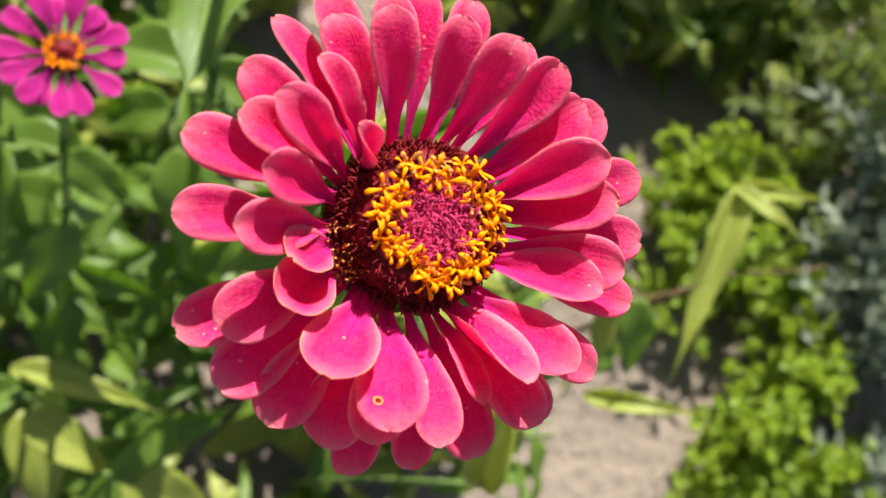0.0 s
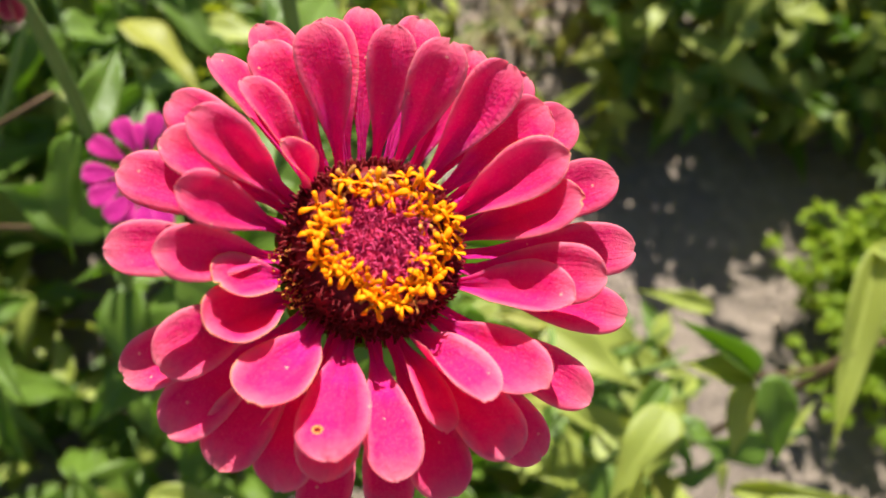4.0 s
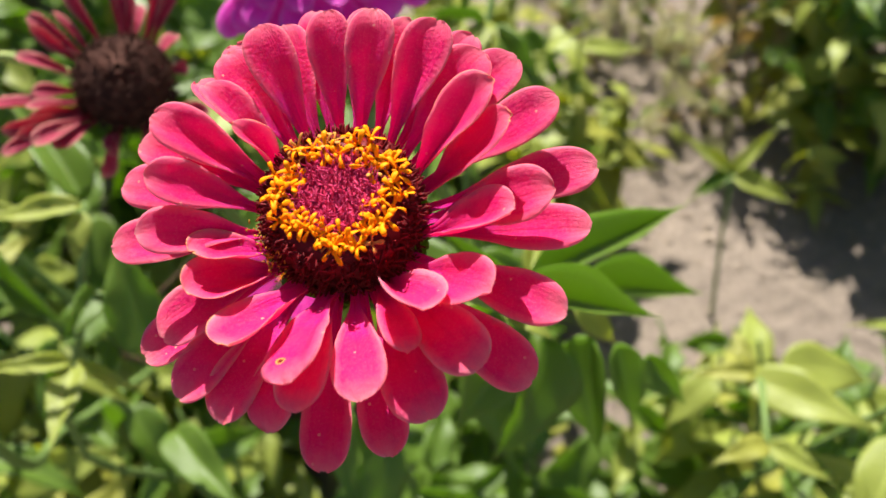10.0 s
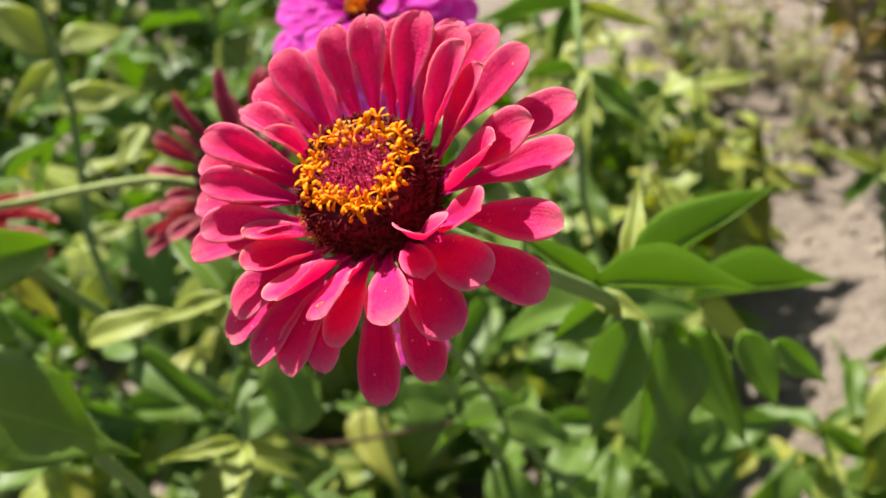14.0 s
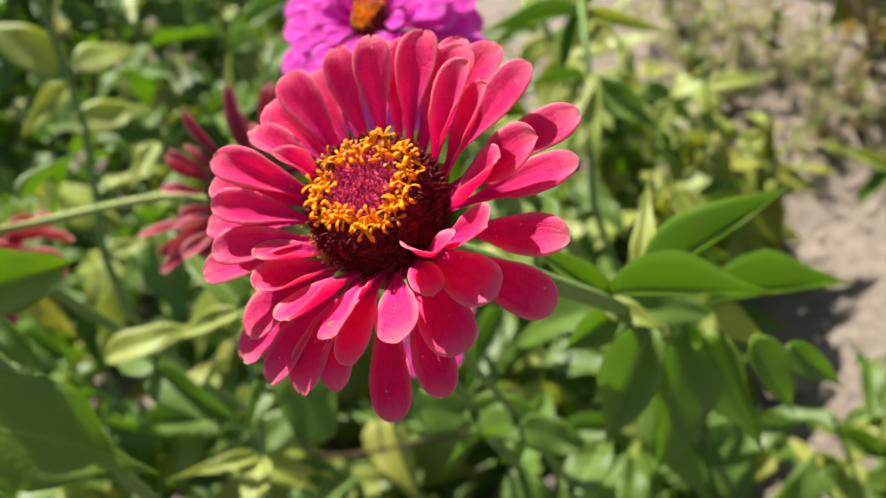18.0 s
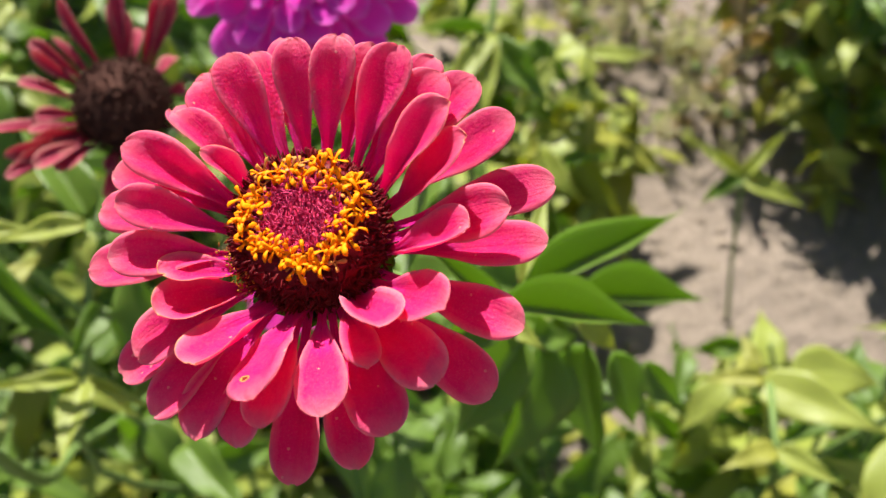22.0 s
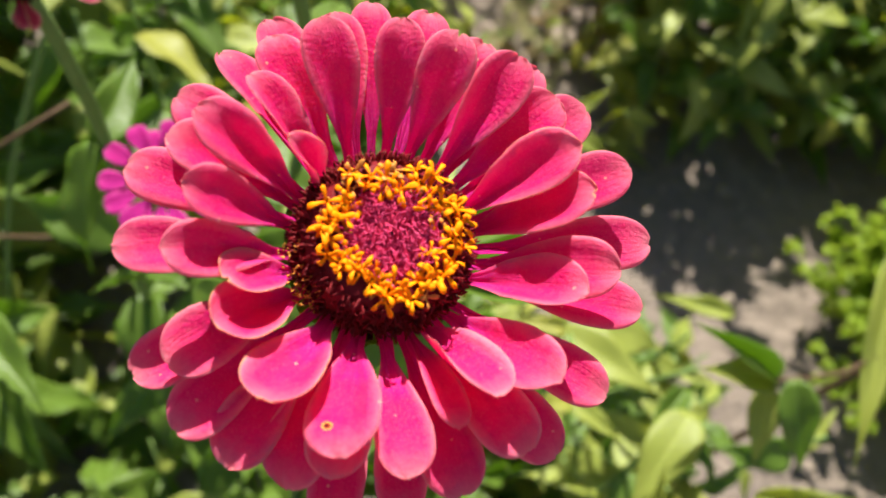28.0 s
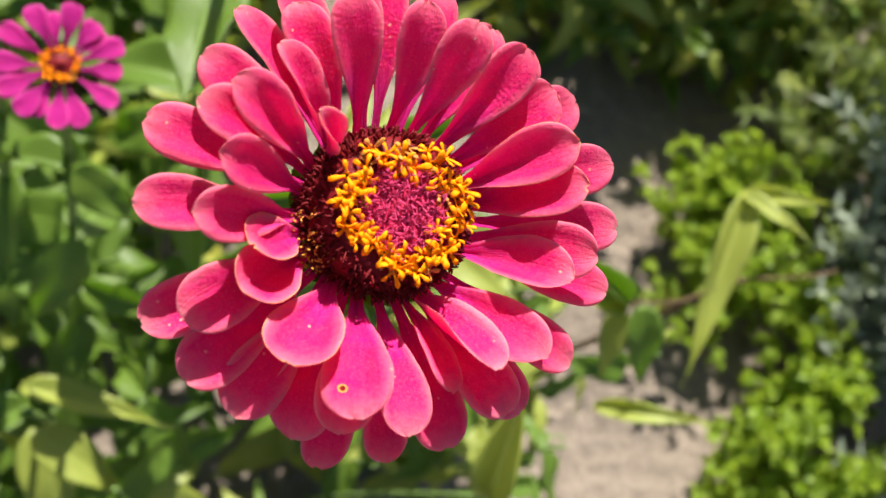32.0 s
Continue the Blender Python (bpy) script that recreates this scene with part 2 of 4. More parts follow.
def soil_material():
    m = Nodes("garden_soil")
    pos = m.obj()
    big = m.noise(2.2, 5.0, 0.6)
    fine = m.noise(90.0, 6.0, 0.7)
    col = m.ramp(m.math("ADD", m.math("MULTIPLY", big, 0.5), m.math("MULTIPLY", fine, 0.5)),
                 [(0.30, (0.11, 0.085, 0.066)), (0.52, (0.24, 0.190, 0.148)), (0.72, (0.36, 0.288, 0.228))])
    cell = m.add("TexVoronoi", Scale=38.0, Vector=pos)
    col = m.mix(m.math("MULTIPLY", cell.outputs[0], 0.5), col, (0.33, 0.265, 0.21))
    m.put(m.bsdf, "Base Color", col)
    m.put(m.bsdf, "Roughness", 0.95)
    m.bump(m.math("ADD", fine, m.math("MULTIPLY", cell.outputs[0], 0.8)), 0.8, 0.012)
    return m.mat


SOIL = soil_material()
CLOD = plain_material("soil_clod", (0.24, 0.19, 0.145), (0.36, 0.29, 0.225), 60.0, 0.95, 0.6, 0.004, True)


# ---- builders ----
def mesh_from(name, verts, faces, mat, uvs=None, smooth=True):
    me = bpy.data.meshes.new(name)
    me.from_pydata([tuple(v) for v in verts], [], faces)
    me.materials.append(mat)
    if smooth:
        me.polygons.foreach_set("use_smooth", [True] * len(me.polygons))
    if uvs is not None:
        lay = me.uv_layers.new(name="UVMap")
        idx = np.empty(len(me.loops), dtype=np.int32)
        me.loops.foreach_get("vertex_index", idx)
        lay.data.foreach_set("uv", np.asarray(uvs, dtype=np.float32)[idx].ravel())
    me.update()
    return me


def sheet(name, fn, nu, nv, thick, mat, dense=1.0):
    """A thin closed blade: fn(u, v) gives its face, u from foot to tip, v from 0 to 1 across."""
    U, V = np.meshgrid(1 - (1 - np.linspace(0, 1, nu)) ** dense, np.linspace(0, 1, nv), indexing="ij")
    P = fn(U, V)
    du, dv = np.gradient(P, axis=0), np.gradient(P, axis=1)
    N = np.cross(du, dv)
    N /= np.maximum(np.linalg.norm(N, axis=2, keepdims=True), 1e-12)
    edge = np.clip(np.minimum(np.minimum(V, 1 - V) * 6, (1 - U) * 8 + 0.02), 0.12, 1)[..., None]
    top, low = P + N * thick * 0.5 * edge, P - N * thick * 0.5 * edge
    verts = np.concatenate([top.reshape(-1, 3), low.reshape(-1, 3)])
    uvs = np.tile(np.stack([U, V], -1).reshape(-1, 2), (2, 1))
    faces, n = [], nu * nv
    for i in range(nu - 1):
        for j in range(nv - 1):
            a, b, c, d = i * nv + j, i * nv + j + 1, (i + 1) * nv + j + 1, (i + 1) * nv + j
            faces.append((a, d, c, b))
            faces.append((n + a, n + b, n + c, n + d))
    ring = [j for j in range(nv)] + [i * nv + nv - 1 for i in range(1, nu)] + [(nu - 1) * nv + j for j in range(nv - 2, -1, -1)] + [i * nv for i in range(nu - 2, 0, -1)]
    for a, b in zip(ring, ring[1:] + ring[:1]):
        faces.append((a, b, n + b, n + a))
    return mesh_from(name, verts, faces, mat, uvs)


def tube(name, pts, radii, mat, sides=8):
    """A tapered round stem along pts."""
    pts = [Vector(p) for p in pts]
    verts, faces = [], []
    ref = Vector((1, 0.3, 0.1))
    for i, p in enumerate(pts):
        d = (pts[min(i + 1, len(pts) - 1)] - pts[max(i - 1, 0)]).normalized()
        a = (ref - d * ref.dot(d)).normalized()
        b = d.cross(a)
        for k in range(sides):
            w = 2 * math.pi * k / sides
            verts.append(p + (a * math.cos(w) + b * math.sin(w)) * radii[i])
    for i in range(len(pts) - 1):
        for k in range(sides):
            q = (k + 1) % sides
            faces.append((i * sides + k, i * sides + q, (i + 1) * sides + q, (i + 1) * sides + k))
    faces.append(tuple(range(sides))[::-1])
    faces.append(tuple((len(pts) - 1) * sides + k for k in range(sides)))
    return mesh_from(name, verts, faces, mat)


def part(name, mesh, parent, matrix=None, label=""):
    ob = new(name, mesh)
    ob.parent = parent
    if matrix is not None:
        ob.matrix_basis = matrix
    if label:
        ob["label"] = label
    return ob


def thing(name, label, category, group="", at=(0, 0, 0)):
    ob = new(name)
    ob.empty_display_size = 0.05
    ob.location = at
    return tagged(ob, label, category, group)


def smooth_path(points, n):
    """n places along a smooth curve through the points."""
    P = np.array([tuple(p) for p in points], dtype=float)
    s = np.concatenate([[0], np.cumsum(np.linalg.norm(np.diff(P, axis=0), axis=1))])
    m = np.gradient(P, s, axis=0)
    out = []
    for t in np.linspace(0, s[-1], n):
        i = min(max(int(np.searchsorted(s, t)) - 1, 0), len(P) - 2)
        h = s[i + 1] - s[i]
        x = (t - s[i]) / h
        out.append((2 * x**3 - 3 * x**2 + 1) * P[i] + (x**3 - 2 * x**2 + x) * h * m[i] + (3 * x**2 - 2 * x**3) * P[i + 1] + (x**3 - x**2) * h * m[i + 1])
    return [Vector(p) for p in out]


def frame_of(origin, z_axis, hint):
    """A pose at origin whose z is z_axis and whose y leans to hint."""
    z = Vector(z_axis).normalized()
    y = Vector(hint)
    y = (y - z * y.dot(z)).normalized()
    x = y.cross(z)
    m = Matrix((x, y, z)).transposed().to_4x4()
    m.translation = Vector(origin)
    return m


# ---- ground: one sheet of sandy garden soil, uneven, out to the horizon ----
def steps(lo, hi, fine_lo, fine_hi, fine):
    a = list(np.arange(fine_lo, fine_hi + 1e-6, fine))
    out, s, x = [], fine, fine_hi
    while x < hi:
        s *= 1.35
        x += s
        out.append(min(x, hi))
    low, s, x = [], fine, fine_lo
    while x > lo:
        s *= 1.35
        x -= s
        low.append(max(x, lo))
    return np.array(low[::-1] + a + out)


def ground_height(x, y):
    h = 0.030 * noise.noise((x * 2.3, y * 2.3, 0.3)) + 0.014 * noise.noise((x * 9, y * 9, 1.7)) + 0.007 * noise.noise((x * 31, y * 31, 4.1))
    return h / (1 + 0.02 * (x * x + y * y))


gx, gy = steps(-150, 150, -1.6, 1.8, 0.02), steps(-150, 150, -0.4, 2.6, 0.02)
gverts = [(x, y, ground_height(x, y)) for x in gx for y in gy]
ny = len(gy)
gfaces = [(i * ny + j, (i + 1) * ny + j, (i + 1) * ny + j + 1, i * ny + j + 1) for i in range(len(gx) - 1) for j in range(ny - 1)]
ground = new("ground", mesh_from("ground", gverts, gfaces, SOIL))
tagged(ground, "uneven dry beige sandy garden soil", "soil", kind="structure")

# ---- the large crimson-pink zinnia ----
MM = 0.000862
HEAD = frame_of((0.04019, 0.04825, 1.00557), (0.10554, -0.28114, 0.95384), (-0.07742, 0.95397, 0.28975))
zinnia = thing("zinnia_plant", "tall zinnia with one large crimson-pink flower and drooping green leaves", "flower", at=(0.0, 0.36, 0.0))


def under(ob, world_matrix):
    """Places a child of a thing by its pose in the world."""
    ob.matrix_basis = ob.parent.matrix_basis.inverted() @ world_matrix
    return ob


def polar(az, r, h):
    a = radians(az)
    return np.array([r * math.sin(a), r * math.cos(a), h])


def petal_mesh(az, r, h, w, arch=3.0, cup=0.16, twist=0.0, hook=0.0, swing=0.0, notch=0.0, lip=0.0, r0=12.0, h0=-14.0, mat=None, nu=26, nv=15, seed=0):
    """A spoon-shaped ray petal, in millimetres of the head: az, r, h give its tip; w its width; arch lifts its middle; cup raises
    its margins; twist turns it about its length; hook bends the tip up or down; lip rolls the margin back; swing moves its foot round the disc."""
    rng = random.Random(int(az * 77 + r * 131 + seed))
    foot, tip = polar(az + swing, r0, h0), polar(az, r, h)
    mid = polar(az + swing * 0.45, r0 + 0.48 * (r - r0), 0.5 * (h0 + h) + arch)
    ph = [rng.uniform(0, 6.28) for _ in range(4)]
    wav = rng.uniform(0.2, 0.55)

    def face(U, V):
        t = U[..., None]
        C = (1 - t) ** 2 * foot + 2 * t * (1 - t) * mid + t**2 * tip
        T = 2 * (1 - t) * (mid - foot) + 2 * t * (tip - mid)
        T = T / np.linalg.norm(T, axis=2, keepdims=True)
        up = np.array([0, 0, 1.0])
        S = np.cross(T, up)
        S = S / np.linalg.norm(S, axis=2, keepdims=True)
        N = np.cross(S, T)
        tw = np.radians(twist) * np.clip(U * 1.4, 0, 1)
        ct, st = np.cos(tw)[..., None], np.sin(tw)[..., None]
        S, N = S * ct + N * st, N * ct - S * st
        k = np.clip((U - 0.25) / 0.50, 0, 1)
        grow = 0.19 + 0.81 * (0.45 * k + 0.55 * k * k * (3 - 2 * k))
        e = np.clip((U - 0.81) / 0.19, 0, 1)
        prof = 0.5 * w * grow * np.power(np.maximum(1 - 0.96 * e**2.4, 0), 0.5)
        s = (V - 0.5) * 2
        lift = cup * w * (np.abs(s) ** 1.8) * (0.35 + 0.65 * np.sin(np.pi * np.clip(U * 0.95 + 0.05, 0, 1))) * (prof / (0.5 * w) + 0.1)
        lift = lift + 0.10 * np.cos(s * 9.5 + ph[0]) * np.sin(np.pi * U) + wav * np.sin(U * 7 + s * 2.2 + ph[1]) * np.abs(s) * U * 0.6
        brink = np.maximum(np.abs(s) * np.clip((U - 0.35) * 4, 0, 1), np.clip((U - 0.70) / 0.30, 0, 1))
        lift = lift - lip * w * np.clip((brink - 0.62) / 0.38, 0, 1) ** 2
        lift = lift + 0.22 * np.sin(U * 15 + ph[2]) * np.sin(s * 4 + ph[3]) * U
        lift = lift + hook * np.clip((U - 0.60) / 0.40, 0, 1) ** 2
        back = notch * np.exp(-(s / 0.28) ** 2) * np.clip((U - 0.85) / 0.15, 0, 1) + (0.13 * np.sin(s * 3 + ph[2]) + 0.08 * np.sin(s * 8 + ph[1]) + 0.04 * np.sin(s * 17 + ph[3])) * np.clip((U - 0.85) * 6.6, 0, 1)
        return (C + S * (prof * s)[..., None] + N * lift[..., None] - T * back[..., None]) * MM

    return sheet("petal", face, nu, nv, 0.45 * MM, mat or PETAL, 1.9)


def cone_mesh(name, profile, mat, sides=40):
    verts, faces = [], []
    for r, h in profile:
        for k in range(sides):
            a = 2 * math.pi * k / sides
            verts.append((r * MM * math.sin(a), r * MM * math.cos(a), h * MM))
    for i in range(len(profile) - 1):
        for k in range(sides):
            q = (k + 1) % sides
            faces.append((i * sides + k, (i + 1) * sides + k, (i + 1) * sides + q, i * sides + q))
    faces.append(tuple(range((len(profile) - 1) * sides, len(profile) * sides)))
    faces.append(tuple(range(sides))[::-1])
    return mesh_from(name, verts, faces, mat)


head = part("flower_head", cone_mesh("flower_head", [(6, -19), (11, -18), (13.4, -15), (14.2, -10), (13.9, -5), (12.8, -1.5), (11.2, 0.3), (9, 0.7), (6, 0.6), (3, 0.8), (0.4, 1.1)], CHAFF), zinnia, label="dark maroon domed flower centre")
under(head, HEAD)


jitter = random.Random(31)


def petal(az, r, h, w, **shape):
    """One ray petal of the large head, a little irregular."""
    shape["twist"] = shape.get("twist", 0.0) + jitter.uniform(-5, 5)
    shape["swing"] = shape.get("swing", 0.0) + jitter.uniform(-2.5, 2.5)
    shape["hook"] = shape.get("hook", 0.0) + jitter.uniform(-0.6, 0.5)
    shape["lip"] = shape.get("lip", jitter.uniform(0.02, 0.11))
    shape["cup"] = shape.get("cup", 0.16) + jitter.uniform(0.06, 0.17)
    w *= 0.97
    return part("petal", petal_mesh(az, r, h, w, **shape), head)


# lower ray of petals
petal(-36.5, 43.5, -11, 9, arch=1, cup=0.25, twist=-25)
petal(-24, 44, -9, 9, arch=3)
petal(-10, 41, -5, 9, arch=3)
petal(-1, 43, -5, 8, arch=3)
petal(14, 44, -7, 9.5, arch=3)
petal(28, 39, -1, 9.5, arch=4)
petal(43, 43, -5, 9, arch=3)
petal(57, 43, -2, 10.5, arch=3, cup=0.12)
petal(75.5, 42.5, 3, 10, arch=1, cup=0.10)
petal(91, 46.5, -3, 10, arch=1, cup=0.10)
petal(107, 44.5, -1, 9.5, arch=0, cup=0.14)
petal(127, 44.5, -2.5, 9.5, arch=0, cup=0.16)
petal(142, 46, -8.5, 10.5, arch=1, cup=0.10)
petal(150.5, 39.6, 3, 10.8, arch=1, cup=0.16)
petal(166, 42, -1.5, 11, arch=2, cup=0.10)
petal(177, 44.5, -12.5, 9, arch=2, cup=0.12)
petal(-168, 46, -14, 9.5, arch=2, cup=0.12)
petal(-164, 38, 2, 10.5, arch=2, cup=0.14, twist=-24)
petal(-155.5, 41.5, -4, 11.5, arch=2, cup=0.14, twist=-24)
petal(-143, 43, -8, 11.2, arch=2, cup=0.14, twist=-24)
petal(-130.5, 44, -10.5, 11.5, arch=2, cup=0.14, twist=-20)
petal(-116, 44.5, -14.5, 10, arch=2, cup=0.14)
petal(-90, 42.5, -6.5, 9.6, arch=2, cup=0.14)
petal(-72, 43, -8, 10, arch=2, cup=0.12)
petal(-54, 40.5, -3.5, 10, arch=2, cup=0.16)
# upper ray of petals
petal(-40, 33.5, 1.5, 8, arch=4, cup=0.28, twist=-30)
petal(-28.5, 38.5, -1.5, 9, arch=4, cup=0.16)
petal(-16.5, 36.5, 3.5, 9.5, arch=3.5, cup=0.15)
petal(4.5, 35, 5, 8.5, arch=3.5, cup=0.16)
petal(20, 34, 7, 9.5, arch=3, cup=0.12, notch=0.8)
petal(37.5, 37.5, 4, 10, arch=3.5, cup=0.14)
petal(52, 38, 1.5, 10.5, arch=4, cup=0.14)
petal(66.5, 32, 9.5, 10.5, arch=-1, cup=0.28, twist=16, hook=0.5, mat=PETAL_HEMMED, lip=0.08)
petal(81.5, 32.2, 9.3, 10.5, arch=-3.5, cup=0.28, twist=20, hook=0.5, mat=PETAL_HEMMED, lip=0.08, notch=0.6)
petal(100.5, 37.3, 4.5, 10.8, arch=-1, cup=0.20)
petal(111.5, 31, 8.5, 10.8, arch=-5.5, cup=0.26, twist=28)
petal(137, 33.6, 9.8, 11, arch=-6, cup=0.18)
petal(154.5, 28.8, 11.8, 11, arch=-6.5, cup=0.32, twist=26)
petal(164, 31.5, 4, 7, arch=1, cup=0.2, twist=25)
petal(179, 37, 5, 9.5, arch=1, cup=0.08)
petal(-162.5, 34.5, 9.6, 12, arch=1, cup=0.14, twist=-32, mat=PETAL_HOLED)
petal(-143, 33, 4.6, 12.8, arch=2, cup=0.22, twist=-34, hook=1, mat=PETAL_HEMMED, lip=0.0)
petal(-118, 39, -6.5, 11.2, arch=3, cup=0.16, twist=-16)
petal(-118, 31, 1.2, 11, arch=-2, cup=0.34, twist=-20, hook=1.5, mat=PETAL_HEMMED, lip=0.0)
petal(-106, 26.8, 2.2, 9.5, arch=-1, cup=0.22, twist=-24, hook=0.5, mat=PETAL_HEMMED, lip=0.0, notch=0.8)
petal(-94.5, 34.5, 3.5, 9.2, arch=3, cup=0.18)
petal(-78.5, 32, 7, 8.8, arch=2, cup=0.20)
petal(-65, 37, 2, 9, arch=3, cup=0.18)
petal(-59, 34, 7.5, 9.4, arch=3, cup=0.24)
petal(-47, 20.5, 6.0, 5.4, arch=2, cup=0.45, hook=-1.5, twist=-38, mat=PETAL_HEMMED, lip=0.0)


# ---- disc: orange star florets in a ring, pink threads inside, maroon chaff outside ----
def floret_mesh(seed, mat):
    rng = random.Random(seed)
    verts, faces = [], []
    lobes = rng.choice((4, 4, 5))
    turn = rng.uniform(0, 6.28)
    for k in range(lobes):
        a = turn + 2 * math.pi * k / lobes + rng.uniform(-0.45, 0.45)
        L, W, T = rng.uniform(2.0, 3.5), rng.uniform(0.44, 0.66), 0.13
        rise, droop = rng.uniform(0.7, 1.9), rng.uniform(-1.0, 1.8)
        d = np.array([math.cos(a), math.sin(a), 0])
        s = np.array([-math.sin(a), math.cos(a), 0])
        base = len(verts)
        for i in range(6):
            u = i / 5
            c = d * (0.25 + L * (0, 0.25, 0.5, 0.72, 0.9, 1.0)[i]) + np.array([0, 0, rise * math.sin(u * 2.2) * 0.8 - droop * u * u + 1.6])
            wd = W * (0.42, 0.6, 0.9, 1.12, 0.9, 0.28)[i]
            for q in range(6):
                w = 2 * math.pi * q / 6
                verts.append((c + s * wd * math.cos(w) + np.array([0, 0, T * math.sin(w)]) * (0.5 if i == 5 else 1)) * MM)
        for i in range(5):
            for q in range(6):
                p = (q + 1) % 6
                faces.append((base + i * 6 + q, base + i * 6 + p, base + (i + 1) * 6 + p, base + (i + 1) * 6 + q))
        faces.append(tuple(base + 30 + q for q in range(6)))
    base = len(verts)
    for i, (rad, z) in enumerate(((0.45, -0.8), (0.5, 0.8), (0.75, 1.9))):
        for q in range(8):
            w = 2 * math.pi * q / 8
            verts.append((rad * MM * math.cos(w), rad * MM * math.sin(w), z * MM))
    for i in range(2):
        for q in range(8):
            p = (q + 1) % 8
            faces.append((base + i * 8 + q, base + i * 8 + p, base + (i + 1) * 8 + p, base + (i + 1) * 8 + q))
    return mesh_from("floret", verts, faces, mat)


FLORETS = [floret_mesh(s, FLORET) for s in range(16)]
FLORETS_OLD = [floret_mesh(s, FLORET_OLD) for s in (11, 12, 13)]


def florets_on(parent, count, r_lo, r_hi, h, size, seed, old=0.12):
    rng = random.Random(seed)
    for k in range(count):
        az = 360 * (k + rng.uniform(-0.4, 0.4)) / count
        r = rng.uniform(r_lo, r_hi)
        p = polar(az, r, h - 0.09 * max(0, r - 10) ** 2) * MM
        lean = Euler((radians(rng.uniform(-34, 34)), radians(rng.uniform(-34, 34)), rng.uniform(0, 6.28)))
        out = Vector((p[0], p[1], 0)).normalized() * (r - 9.5) * 0.10
        z = Vector((out.x, out.y, 1)).normalized()
        m = Matrix.Translation(p) @ z.to_track_quat("Z", "Y").to_matrix().to_4x4() @ lean.to_matrix().to_4x4() @ Matrix.Scale(size * rng.uniform(0.85, 1.12), 4)
        part("floret", rng.choice(FLORETS_OLD if rng.random() < old else FLORETS), parent, m)


florets_on(head, 56, 7.2, 11.5, 0.5, 0.84, 3, 0.03)
florets_on(head, 11, 7.4, 11.0, 0.0, 0.60, 5, 1.0)


def spikes(name, places, mat):
    """Many small pointed scales: (foot, way, length, width)."""
    verts, faces = [], []
    for foot, way, L, W in places:
        foot, way = Vector(foot), Vector(way).normalized()
        a = way.orthogonal().normalized()
        b = way.cross(a)
        base = len(verts)
        for f, g in ((0.0, 0.8), (0.45, 1.0), (0.8, 0.7)):
            for q in range(4):
                w = math.pi * q / 2 + f
                verts.append(foot + way * L * f + (a * math.cos(w) + b * math.sin(w) * 0.6) * W * g)
        verts.append(foot + way * L + a * L * 0.12)
        for i in range(2):
            for q in range(4):
                p = (q + 1) % 4
                faces.append((base + i * 4 + q, base + i * 4 + p, base + (i + 1) * 4 + p, base + (i + 1) * 4 + q))
        for q in range(4):
            faces.append((base + 8 + q, base + 8 + (q + 1) % 4, base + 12))
    return mesh_from(name, verts, faces, mat)


def chaff(r_of, count, h_lo, h_hi, seed, L=(1.6, 2.8), W=0.32):
    rng = random.Random(seed)
    out = []
    for k in range(count):
        az, h = rng.uniform(0, 360), rng.uniform(h_lo, h_hi)
        r = r_of(h)
        p, o = polar(az, r, h) * MM, polar(az, 1, 0)
        out.append((p, (o[0] + rng.uniform(-0.9, 0.9), o[1] + rng.uniform(-0.9, 0.9), rng.uniform(-0.2, 1.9)), rng.uniform(*L) * MM, W * MM * rng.uniform(0.7, 1.4)))
    return out


chaff_part = part("chaff", spikes("chaff", chaff(lambda h: 14.0 if h < -5 else 13.8 - (h + 5) * 0.42, 1300, -15, 0.4, 5), CHAFF), head, label="dark maroon papery scales")
chaff_part["kind"] = "stuff"
rng = random.Random(8)
thread_places = []
for k in range(460):
    az, r = rng.uniform(0, 360), 7.6 * math.sqrt(rng.random())
    lean = polar(az + rng.uniform(-90, 90), rng.uniform(-1.8, 2.2), rng.uniform(0.5, 1.2))
    thread_places.append((polar(az, r, 0.8) * MM, lean, rng.uniform(1.6, 3.4) * MM, 0.17 * MM))
threads = part("threads", spikes("threads", thread_places, THREAD), head, label="fine pink threads in the middle")
threads["kind"] = "stuff"
part("disc_top", cone_mesh("disc_top", [(8.2, -0.5), (7.8, 0.9), (6, 1.1), (3, 1.3), (0.3, 1.6)], DISC, 24), head, label="pink middle of the flower")
crumb_places = []
for k in range(150):
    az, r = rng.choice((-122, -116, -108, -96, -127)) + rng.gauss(0, 2.5), rng.uniform(13.6, 17.5)
    crumb_places.append((polar(az, r, -6.5 - 0.9 * (r - 14) + rng.uniform(-3.5, 5.5)) * MM, (rng.uniform(-1, 1), rng.uniform(-1, 1), 1), rng.uniform(0.4, 1.0) * MM, 0.22 * MM))
crumbs = part("pollen", spikes("pollen", crumb_places, CRUMB), head, label="dry golden-brown pollen crumbs beside the disc")
crumbs["kind"] = "stuff"
# green cup of bracts under the petals
for k in range(22):
    az = k * 360 / 22 + (k % 2) * 5
    part("bract", petal_mesh(az, 17.0 - (k % 2), -14, 6.5, arch=-2, cup=0.12, r0=5.5, h0=-23, mat=LEAF, nu=8, nv=6), head, label="small green bract")

